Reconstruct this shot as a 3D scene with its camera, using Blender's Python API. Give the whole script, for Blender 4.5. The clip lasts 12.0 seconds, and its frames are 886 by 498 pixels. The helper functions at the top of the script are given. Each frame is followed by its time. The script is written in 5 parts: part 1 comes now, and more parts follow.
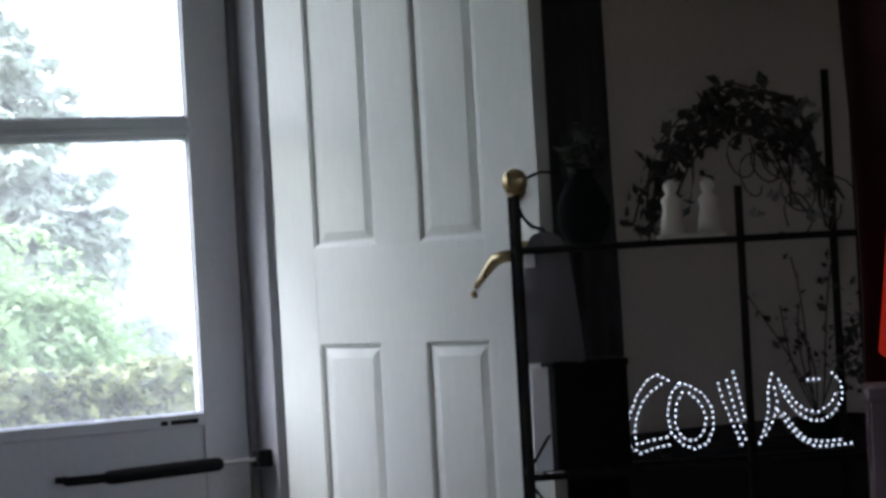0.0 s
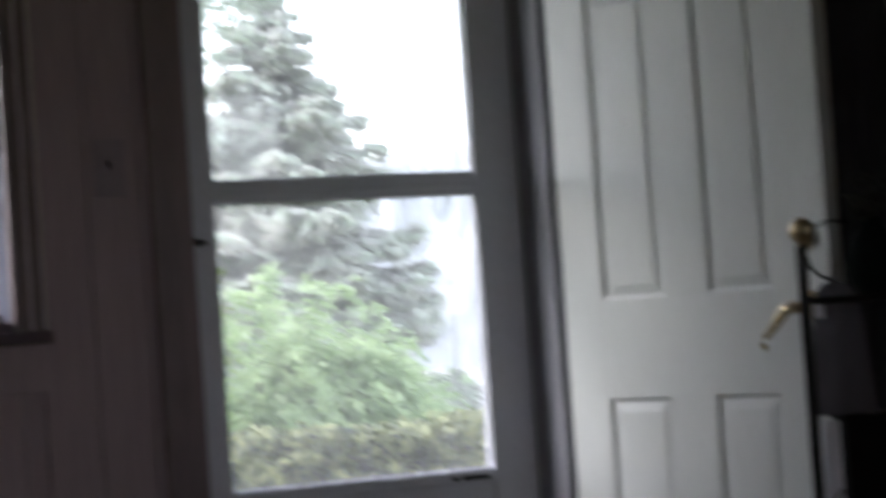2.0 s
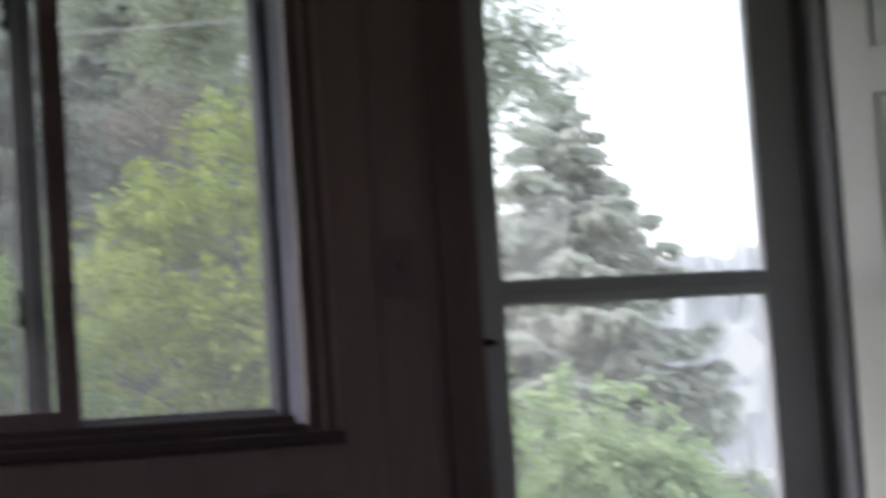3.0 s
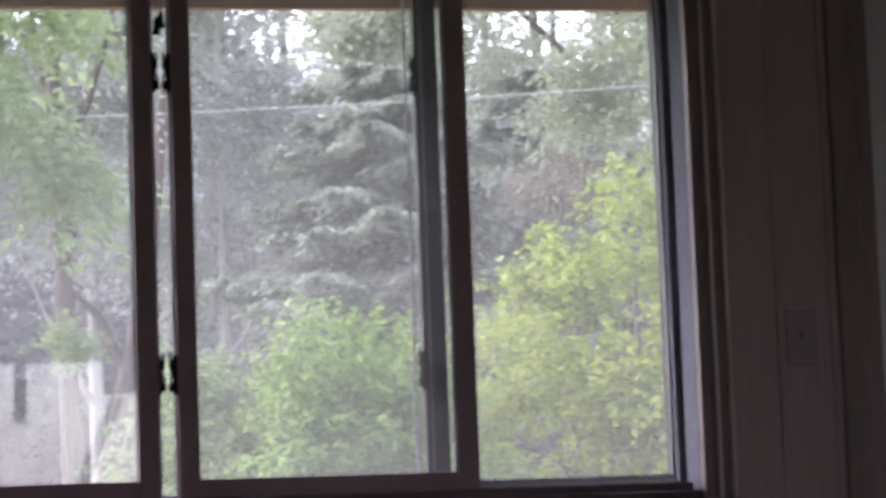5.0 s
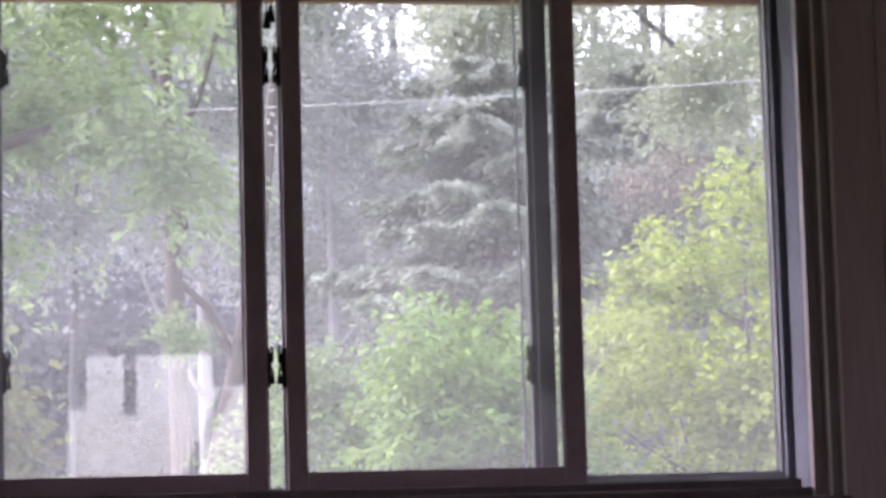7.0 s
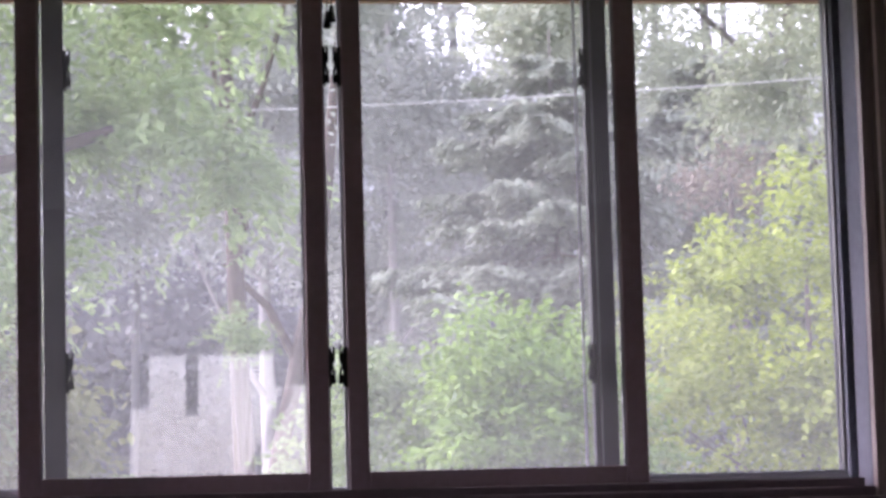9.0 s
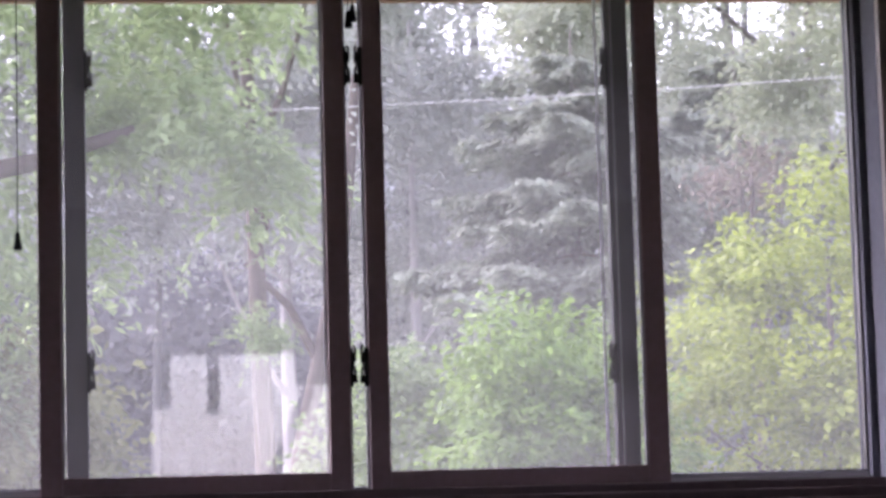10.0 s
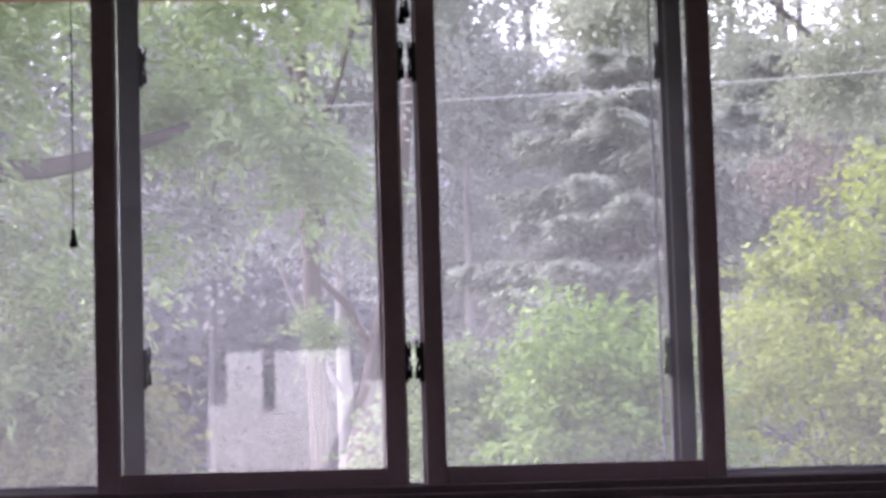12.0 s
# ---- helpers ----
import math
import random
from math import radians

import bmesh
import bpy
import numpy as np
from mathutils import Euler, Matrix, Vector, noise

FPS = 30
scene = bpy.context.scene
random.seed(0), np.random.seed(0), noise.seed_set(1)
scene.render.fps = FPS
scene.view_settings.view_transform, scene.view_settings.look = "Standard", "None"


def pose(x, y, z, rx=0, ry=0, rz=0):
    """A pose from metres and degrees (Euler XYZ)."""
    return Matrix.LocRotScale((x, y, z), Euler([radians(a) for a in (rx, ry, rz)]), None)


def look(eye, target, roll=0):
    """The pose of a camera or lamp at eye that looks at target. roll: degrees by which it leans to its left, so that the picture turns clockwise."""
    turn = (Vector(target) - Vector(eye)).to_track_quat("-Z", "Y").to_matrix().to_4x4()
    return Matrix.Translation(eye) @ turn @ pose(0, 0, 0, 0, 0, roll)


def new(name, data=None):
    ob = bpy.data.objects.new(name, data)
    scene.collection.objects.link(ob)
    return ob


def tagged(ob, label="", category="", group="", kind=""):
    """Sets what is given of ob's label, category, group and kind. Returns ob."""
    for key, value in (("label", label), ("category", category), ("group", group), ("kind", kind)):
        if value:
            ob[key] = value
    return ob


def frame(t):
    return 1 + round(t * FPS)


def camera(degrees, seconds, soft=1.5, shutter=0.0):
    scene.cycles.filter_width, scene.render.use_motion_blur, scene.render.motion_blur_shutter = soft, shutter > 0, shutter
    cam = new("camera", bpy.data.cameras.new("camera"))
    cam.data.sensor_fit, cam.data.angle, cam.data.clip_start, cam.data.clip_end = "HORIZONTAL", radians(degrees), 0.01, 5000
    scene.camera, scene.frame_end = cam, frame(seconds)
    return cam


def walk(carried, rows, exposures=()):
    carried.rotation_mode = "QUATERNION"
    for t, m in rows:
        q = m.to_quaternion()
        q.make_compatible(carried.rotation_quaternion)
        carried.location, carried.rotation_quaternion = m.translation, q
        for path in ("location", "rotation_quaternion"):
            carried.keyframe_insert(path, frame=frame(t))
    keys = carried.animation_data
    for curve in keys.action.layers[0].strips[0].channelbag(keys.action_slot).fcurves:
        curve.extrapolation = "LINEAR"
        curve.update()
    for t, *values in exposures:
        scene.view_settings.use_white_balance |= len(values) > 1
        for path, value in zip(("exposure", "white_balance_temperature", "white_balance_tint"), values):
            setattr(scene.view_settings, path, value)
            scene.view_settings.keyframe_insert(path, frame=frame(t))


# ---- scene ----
# ------------------------------------------------------------------ camera
cam = camera(19.77, 12.0, soft=3.2, shutter=0.9)
EYE = 0.9
ROWS = [
    (0.0, -0.075, -33.57, 0.13, 3.17),
    (0.5, -0.070, -33.42, -0.03, 3.42),
    (1.0, -0.050, -32.41, 0.01, 3.75),
    (1.5, -0.020, -29.86, 0.57, 3.88),
    (2.0, -0.010, -26.61, 1.74, 3.98),
    (2.5, 0.000, -23.35, 3.21, 4.09),
    (3.0, 0.000, -20.15, 4.43, 3.91),
    (3.5, 0.000, -16.97, 5.39, 3.51),
    (3.7, 0.000, -15.81, 5.70, 3.37),
    (4.5, 0.000, -12.45, 6.30, 2.55),
    (5.3, 0.000, -10.61, 6.28, 1.92),
    (5.5, 0.000, -10.27, 6.12, 1.88),
    (6.0, 0.000, -9.61, 6.02, 1.68),
    (6.5, 0.000, -9.18, 6.18, 1.57),
    (7.0, 0.000, -8.73, 6.31, 1.51),
    (9.0, 0.000, -7.35, 6.33, 1.54),
    (9.5, 0.000, -7.09, 6.33, 1.56),
    (10.0, 0.000, -6.87, 6.33, 1.55),
    (10.5, 0.000, -6.71, 6.34, 1.56),
    (11.0, 0.000, -6.51, 6.32, 1.55),
    (11.5, 0.000, -6.13, 6.30, 1.56),
    (12.0, 0.000, -5.63, 6.26, 1.67),
]
EXPOSURES = [(0.0, 3.15, 5900, 10), (1.0, 2.85, 5950, 15), (1.5, 2.74, 6080, 15), (2.0, 2.45, 6250, 14), (2.5, 2.16, 6400, 13), (3.0, 1.9, 6500, 14), (3.7, 1.95, 6500, 16), (5.3, 2.68, 6460, 27), (7.0, 2.78, 6420, 30), (9.5, 2.73, 6380, 34), (12.0, 2.58, 6350, 36)]
walk(cam, [(t, pose(x, 0, EYE, 0, 0, yaw) @ pose(0, 0, 0, 90 + pitch) @ pose(0, 0, 0, 0, 0, -roll)) for t, x, yaw, pitch, roll in ROWS], EXPOSURES)

# ------------------------------------------------------------------ world and sun (a bright, misty overcast day)
SKY_STRENGTH, SUN_STRENGTH = 0.15, 0.4
world = bpy.data.worlds.new("overcast_sky")
scene.world = world
world.use_nodes = True
wn, wl = world.node_tree.nodes, world.node_tree.links
sky = wn.new("ShaderNodeTexSky")
sky.sky_type, sky.sun_disc = "NISHITA", False
sky.sun_elevation, sky.sun_rotation = radians(44), radians(-63)
sky.air_density, sky.dust_density = 1.0, 1.5
grey = wn.new("ShaderNodeHueSaturation")
grey.inputs["Saturation"].default_value = 0.4
wl.new(sky.outputs["Color"], grey.inputs["Color"])
wl.new(grey.outputs["Color"], wn["Background"].inputs["Color"])
wn["Background"].inputs["Strength"].default_value = SKY_STRENGTH
sun_data = bpy.data.lights.new("sun", "SUN")
sun_data.energy, sun_data.angle, sun_data.color = SUN_STRENGTH, radians(28), (1.0, 0.97, 0.93)
sun = new("sun", sun_data)
sun.matrix_world = look((-22, 11, 24), (0, 0, 0))


# ------------------------------------------------------------------ materials
def material(name):
    m = bpy.data.materials.new(name)
    m.use_nodes = True
    return m, m.node_tree.nodes, m.node_tree.links, m.node_tree.nodes["Principled BSDF"]


def surface(name, color, rough=0.6, metal=0.0, vary=0.18, grain=60.0, stain=3.0, bump=0.1, stretch=(1, 1, 1), specular=0.5):
    """A painted, wooden, cloth or metal surface with grain and broad stains."""
    m, n, l, p = material(name)
    co = n.new("ShaderNodeTexCoord")
    mp = n.new("ShaderNodeMapping")
    mp.inputs["Scale"].default_value = stretch
    l.new(co.outputs["Object"], mp.inputs["Vector"])
    fine, broad = n.new("ShaderNodeTexNoise"), n.new("ShaderNodeTexNoise")
    fine.inputs["Scale"].default_value, fine.inputs["Detail"].default_value = grain, 5
    broad.inputs["Scale"].default_value, broad.inputs["Detail"].default_value = stain, 3
    l.new(mp.outputs["Vector"], fine.inputs["Vector"])
    l.new(mp.outputs["Vector"], broad.inputs["Vector"])
    add = n.new("ShaderNodeMath")
    add.operation = "ADD"
    l.new(fine.outputs["Fac"], add.inputs[0])
    l.new(broad.outputs["Fac"], add.inputs[1])
    info = n.new("ShaderNodeObjectInfo")
    rnd = n.new("ShaderNodeMath")
    rnd.operation, rnd.inputs[1].default_value = "MULTIPLY_ADD", 0.25
    l.new(info.outputs["Random"], rnd.inputs[0])
    l.new(add.outputs[0], rnd.inputs[2])
    ramp = n.new("ShaderNodeMapRange")
    ramp.inputs["From Min"].default_value, ramp.inputs["From Max"].default_value = 0.6, 1.6
    ramp.inputs["To Min"].default_value, ramp.inputs["To Max"].default_value = 1 - vary, 1 + vary
    l.new(rnd.outputs[0], ramp.inputs["Value"])
    mul = n.new("ShaderNodeVectorMath")
    mul.operation = "SCALE"
    mul.inputs[0].default_value = color
    l.new(ramp.outputs["Result"], mul.inputs["Scale"])
    l.new(mul.outputs["Vector"], p.inputs["Base Color"])
    rr = n.new("ShaderNodeMapRange")
    rr.inputs["To Min"].default_value, rr.inputs["To Max"].default_value = max(rough - 0.12, 0.03), min(rough + 0.12, 1)
    l.new(broad.outputs["Fac"], rr.inputs["Value"])
    l.new(rr.outputs["Result"], p.inputs["Roughness"])
    p.inputs["Metallic"].default_value = metal
    p.inputs["Specular IOR Level"].default_value = specular
    if bump:
        b = n.new("ShaderNodeBump")
        b.inputs["Strength"].default_value, b.inputs["Distance"].default_value = bump, 0.004
        l.new(fine.outputs["Fac"], b.inputs["Height"])
        l.new(b.outputs["Normal"], p.inputs["Normal"])
    return m


def foliage(name, dark, light, through_color, translucency=0.35, rough=0.5, clump=3.2):
    """Leaves whose colour changes from leaf to leaf and from bough to bough."""
    m, n, l, p = material(name)
    geo, co = n.new("ShaderNodeNewGeometry"), n.new("ShaderNodeTexCoord")
    broad = n.new("ShaderNodeTexNoise")
    broad.inputs["Scale"].default_value, broad.inputs["Detail"].default_value = clump, 3
    l.new(co.outputs["Object"], broad.inputs["Vector"])
    add = n.new("ShaderNodeMath")
    add.operation, add.inputs[1].default_value = "MULTIPLY_ADD", 0.6
    l.new(geo.outputs["Random Per Island"], add.inputs[0])
    off = n.new("ShaderNodeMath")
    off.operation, off.inputs[1].default_value = "SUBTRACT", 0.3
    l.new(broad.outputs["Fac"], off.inputs[0])
    l.new(off.outputs[0], add.inputs[2])
    ramp = n.new("ShaderNodeValToRGB")
    ramp.color_ramp.elements[0].color, ramp.color_ramp.elements[1].color = (*dark, 1), (*light, 1)
    ramp.color_ramp.elements[0].position, ramp.color_ramp.elements[1].position = 0.22, 0.72
    l.new(add.outputs[0], ramp.inputs["Fac"])
    l.new(ramp.outputs["Color"], p.inputs["Base Color"])
    p.inputs["Roughness"].default_value = rough
    p.inputs["Specular IOR Level"].default_value = 0.3
    tr = n.new("ShaderNodeBsdfTranslucent")
    tr.inputs["Color"].default_value = (*through_color, 1)
    mix = n.new("ShaderNodeMixShader")
    mix.inputs["Fac"].default_value = translucency
    l.new(p.outputs["BSDF"], mix.inputs[1])
    l.new(tr.outputs["BSDF"], mix.inputs[2])
    l.new(mix.outputs["Shader"], n["Material Output"].inputs["Surface"])
    return m


def veiled_glass(name, haze, gloss=0.08):
    """A clear pane with a film that scatters the daylight, standing in for outdoor haze."""
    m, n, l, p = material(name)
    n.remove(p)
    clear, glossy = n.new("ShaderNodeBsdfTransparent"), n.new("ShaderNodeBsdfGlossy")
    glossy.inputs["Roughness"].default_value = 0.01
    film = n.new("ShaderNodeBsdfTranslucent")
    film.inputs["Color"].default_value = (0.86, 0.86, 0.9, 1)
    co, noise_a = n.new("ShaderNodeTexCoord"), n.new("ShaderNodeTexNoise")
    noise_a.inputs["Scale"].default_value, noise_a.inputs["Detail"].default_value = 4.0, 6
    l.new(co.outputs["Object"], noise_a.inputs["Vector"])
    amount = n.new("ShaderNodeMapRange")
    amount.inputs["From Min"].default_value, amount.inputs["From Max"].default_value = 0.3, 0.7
    amount.inputs["To Min"].default_value, amount.inputs["To Max"].default_value = haze * 0.8, haze * 1.25
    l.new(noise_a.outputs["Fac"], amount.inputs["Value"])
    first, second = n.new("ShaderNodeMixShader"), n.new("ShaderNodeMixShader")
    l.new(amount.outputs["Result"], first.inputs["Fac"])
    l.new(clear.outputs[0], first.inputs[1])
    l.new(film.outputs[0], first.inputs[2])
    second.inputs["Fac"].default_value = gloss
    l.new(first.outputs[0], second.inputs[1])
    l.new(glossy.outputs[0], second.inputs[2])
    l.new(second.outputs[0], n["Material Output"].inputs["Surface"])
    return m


def lit(name, color, strength, base=None):
    m, n, l, p = material(name)
    p.inputs["Base Color"].default_value = (*(base or color), 1)
    p.inputs["Emission Color"].default_value = (*color, 1)
    p.inputs["Emission Strength"].default_value = strength
    p.inputs["Roughness"].default_value, p.inputs["Specular IOR Level"].default_value = 0.9, 0.08
    return m


WHITE_PAINT = surface("white_door_paint", (0.515, 0.535, 0.525), 0.42, vary=0.07, grain=90, stain=2, bump=0.06, stretch=(1, 1, 0.15))
STORM_PAINT = surface("white_storm_door_enamel", (0.55, 0.56, 0.62), 0.45, vary=0.08, grain=70, stain=2.5, bump=0.05)
JAMB_PAINT = surface("grey_white_jamb_paint", (0.25, 0.25, 0.28), 0.5, vary=0.12, grain=50, stain=4, bump=0.1)
DARK_WOOD = surface("dark_stained_panelling", (0.34, 0.257, 0.275), 0.55, vary=0.2, grain=30, stain=2, bump=0.2, stretch=(4, 4, 0.25))
CASING_WOOD = surface("dark_brown_casing", (0.19, 0.14, 0.145), 0.5, vary=0.3, grain=40, stain=3, bump=0.15, stretch=(3, 3, 0.3))
# Pale edge colour paints in the light caught by the casing moulding.
CASING_EDGE = surface("highlit_casing_edge", (0.58, 0.48, 0.48), 0.35, vary=0.2, grain=40, stain=6, bump=0.1, stretch=(3, 3, 0.3))
SILL_DARK = surface("dark_matt_sill_paint", (0.13, 0.1, 0.112), 0.85, vary=0.2, grain=50, stain=5, bump=0.08, specular=0.1)
SASH_DARK = surface("dark_brown_sash_enamel", (0.25, 0.178, 0.205), 0.55, vary=0.2, grain=60, stain=4, bump=0.06)
JAMB_DARK = surface("worn_grey_window_jamb_paint", (0.125, 0.13, 0.165), 0.8, vary=0.2, grain=50, stain=4, bump=0.1, specular=0.08)
SASH_GREY = surface("blue_grey_sash_enamel", (0.065, 0.065, 0.078), 0.45, vary=0.2, grain=70, stain=5, bump=0.05)
ALUMINIUM = surface("weathered_aluminium", (0.36, 0.36, 0.4), 0.45, 0.2, vary=0.15, grain=80, stain=6, bump=0.05)
BLACK_PLASTIC = surface("black_plastic", (0.01, 0.01, 0.011), 0.7, vary=0.2, bump=0.03, specular=0.1)
BLACK_IRON = surface("black_wrought_iron", (0.012, 0.011, 0.011), 0.8, 0.0, vary=0.3, grain=120, bump=0.2, specular=0.1)
BRASS = surface("aged_brass", (0.36, 0.29, 0.17), 0.3, 1.0, vary=0.25, grain=90, stain=20, bump=0.04)
STEEL = surface("dull_steel", (0.5, 0.5, 0.5), 0.35, 1.0, vary=0.1, bump=0.03)
WALL_PAINT = surface("taupe_wall_paint", (0.37, 0.312, 0.275), 0.85, vary=0.12, grain=120, stain=1.2, bump=0.12)
CEILING_PAINT = surface("off_white_ceiling_paint", (0.78, 0.76, 0.73), 0.9, vary=0.06, grain=90, stain=1, bump=0.15)
FLOOR_WOOD = surface("brown_floor_boards", (0.24, 0.16, 0.1), 0.4, vary=0.3, grain=25, stain=2, bump=0.1, stretch=(0.3, 4, 4))
RED_CLOTH = surface("deep_red_curtain_cloth", (0.035, 0.004, 0.005), 0.9, vary=0.3, grain=200, stain=3, bump=0.25)
# Dark cloth colour that stands in for shade behind the open door.
SHADE_CLOTH = surface("shade_stand_in_cloth", (0.075, 0.07, 0.075), 0.95, vary=0.3, grain=200, stain=4, bump=0.3, specular=0.1)
GREY_CLOTH = surface("grey_felt", (0.1, 0.095, 0.105), 0.9, vary=0.15, grain=220, stain=8, bump=0.3)
PORCELAIN = surface("white_glazed_porcelain", (0.55, 0.52, 0.48), 0.35, vary=0.08, grain=30, stain=15, bump=0.02)
PAPER = surface("white_card", (0.68, 0.68, 0.72), 0.8, vary=0.06, grain=150, stain=6, bump=0.08)
DARK_GREEN = surface("dark_green_glaze", (0.004, 0.007, 0.006), 0.9, vary=0.3, bump=0.05, specular=0.05)
VINE = surface("dry_grapevine_stem", (0.045, 0.035, 0.03), 0.8, vary=0.4, grain=80, stain=10, bump=0.3)
SILK_LEAF = foliage("faded_silk_leaf", (0.008, 0.01, 0.008), (0.04, 0.04, 0.034), (0.03, 0.035, 0.02), 0.15)
SILK_FLOWER = foliage("faded_silk_petal", (0.1, 0.095, 0.1), (0.24, 0.22, 0.23), (0.15, 0.15, 0.15), 0.2)
EAVE_PAINT = surface("red_brown_eave_board", (0.36, 0.17, 0.12), 0.6, vary=0.15, grain=40, stain=3, bump=0.1, stretch=(0.3, 3, 3))
BARK = surface("grey_brown_bark", (0.115, 0.1, 0.1), 0.9, vary=0.4, grain=14, stain=2, bump=0.6, stretch=(3, 3, 0.5))
BARK_DARK = surface("dark_damp_bark", (0.07, 0.055, 0.052), 0.9, vary=0.4, grain=14, stain=2, bump=0.6, stretch=(3, 3, 0.5))
# Bark lightened so that mist sits in the far trees' colour.
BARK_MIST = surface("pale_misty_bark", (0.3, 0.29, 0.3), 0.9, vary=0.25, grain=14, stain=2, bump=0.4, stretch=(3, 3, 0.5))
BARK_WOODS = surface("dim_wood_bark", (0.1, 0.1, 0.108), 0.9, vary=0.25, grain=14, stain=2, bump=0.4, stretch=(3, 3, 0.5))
TWIG = surface("brown_twig_bark", (0.14, 0.12, 0.1), 0.9, vary=0.3, grain=40, stain=4, bump=0.2)
GRASS = surface("mown_lawn", (0.12, 0.16, 0.065), 0.95, vary=0.35, grain=9, stain=0.4, bump=0.5)
ASPHALT = surface("pale_worn_concrete", (0.42, 0.41, 0.39), 0.9, vary=0.25, grain=30, stain=0.6, bump=0.3)
SIGN_FACE = surface("pale_sign_face", (0.82, 0.82, 0.8), 0.5, vary=0.06, grain=20, stain=3, bump=0.02)
WIRE = surface("pale_cable_sheath", (0.42, 0.42, 0.43), 0.5, vary=0.1, bump=0.0)
LEAF_MAPLE = foliage("yellow_green_maple_leaf", (0.045, 0.078, 0.013), (0.305, 0.37, 0.08), (0.33, 0.415, 0.08), 0.4, clump=5.0)
LEAF_BUSH = foliage("fresh_green_leaf", (0.03, 0.08, 0.022), (0.235, 0.37, 0.1), (0.265, 0.41, 0.1), 0.4)
# Shrub greens lifted to put the washed-out haze into their colour.
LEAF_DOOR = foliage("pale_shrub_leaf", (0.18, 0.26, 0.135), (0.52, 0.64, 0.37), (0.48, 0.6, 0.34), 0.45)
LEAF_BUSH_DULL = foliage("dull_green_leaf", (0.055, 0.095, 0.05), (0.25, 0.33, 0.175), (0.25, 0.34, 0.16), 0.42)
LEAF_BOUGH = foliage("overhanging_leaf", (0.06, 0.1, 0.05), (0.31, 0.405, 0.215), (0.36, 0.47, 0.24), 0.5)
# Far leaves greyed and lightened: haze is put into their colour.
LEAF_FAR = foliage("hazed_grey_green_leaf", (0.28, 0.315, 0.255), (0.41, 0.45, 0.36), (0.4, 0.45, 0.34), 0.5)
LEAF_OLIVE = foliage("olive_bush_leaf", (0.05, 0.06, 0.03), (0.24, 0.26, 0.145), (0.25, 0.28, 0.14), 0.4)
# Middle, pale and misty leaves also carry haze in their colour.
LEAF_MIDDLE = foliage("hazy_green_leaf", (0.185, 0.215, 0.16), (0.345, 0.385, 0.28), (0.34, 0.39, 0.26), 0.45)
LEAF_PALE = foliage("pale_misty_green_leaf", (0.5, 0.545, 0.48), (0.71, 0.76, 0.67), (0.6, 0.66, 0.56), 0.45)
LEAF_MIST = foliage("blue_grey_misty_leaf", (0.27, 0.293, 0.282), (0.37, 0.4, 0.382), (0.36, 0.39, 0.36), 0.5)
# Woods leaf tinted blue-grey: the mist is put into its colour.
LEAF_WOODS = foliage("dim_mist_tinted_leaf", (0.09, 0.097, 0.108), (0.165, 0.175, 0.19), (0.15, 0.16, 0.17), 0.4)
# Treeline leaf coloured pale blue-grey to stand in for mist.
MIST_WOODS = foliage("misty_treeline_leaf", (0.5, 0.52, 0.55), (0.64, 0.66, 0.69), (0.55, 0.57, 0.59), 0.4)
LEAF_RUST = foliage("rust_tinged_leaf", (0.17, 0.145, 0.13), (0.31, 0.27, 0.235), (0.26, 0.22, 0.185), 0.3)
# Needle colours lifted for haze; pale tips are new growth plus painted top light.
NEEDLES = foliage("haze_lifted_spruce_needles", (0.135, 0.15, 0.128), (0.265, 0.295, 0.245), (0.24, 0.275, 0.22), 0.3, 0.8)
NEEDLE_TIPS = foliage("pale_growth_and_top_light", (0.26, 0.3, 0.25), (0.385, 0.435, 0.365), (0.33, 0.38, 0.31), 0.32, 0.8)
# Door spruce needles and tips whitened: haze painted into both colours.
NEEDLE_TIPS_DOOR = foliage("hazed_spruce_tips", (0.56, 0.62, 0.54), (0.74, 0.79, 0.7), (0.62, 0.68, 0.57), 0.45, 0.8)
NEEDLES_DOOR = foliage("hazed_spruce_needles", (0.52, 0.505, 0.475), (0.7, 0.71, 0.65), (0.62, 0.63, 0.57), 0.42, 0.8)
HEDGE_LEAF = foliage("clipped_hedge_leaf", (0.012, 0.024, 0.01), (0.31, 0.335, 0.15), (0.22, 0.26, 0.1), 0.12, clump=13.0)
# The film on these panes puts the outdoor haze into the glass.
GLASS_STORM = veiled_glass("hazed_storm_door_glass", 0.056, 0.03)
# Translucent sheet added across the window to stand in for outdoor mist.
HAZE_VEIL = veiled_glass("haze_veil_sheet", 0.045, 0.0)
GLASS_SASH = veiled_glass("hazed_sash_glass", 0.02, 0.05)
GLASS_OUTER = veiled_glass("outer_window_glass", 0.015, 0.03)
# Near-white leaf colour that paints mist onto the farthest trees.
FAR_MIST = foliage("mist_painted_tree_leaf", (0.72, 0.735, 0.76), (0.77, 0.785, 0.81), (0.71, 0.725, 0.75), 0.45)
BEAD_LIGHT = lit("cool_white_bead_light", (0.85, 0.9, 1.0), 0.2)
LAMP_RED = lit("red_lamp_shade", (0.8, 0.03, 0.012), 0.03, (0.03, 0.002, 0.0015))


# ------------------------------------------------------------------ mesh helpers
def thing(name, label, category, at=(0, 0, 0), group="", kind="", rz=0.0):
    ob = new(name)
    ob.empty_display_size = 0.05
    ob.matrix_world = pose(*at, 0, 0, rz)
    return tagged(ob, label, category, group, kind)


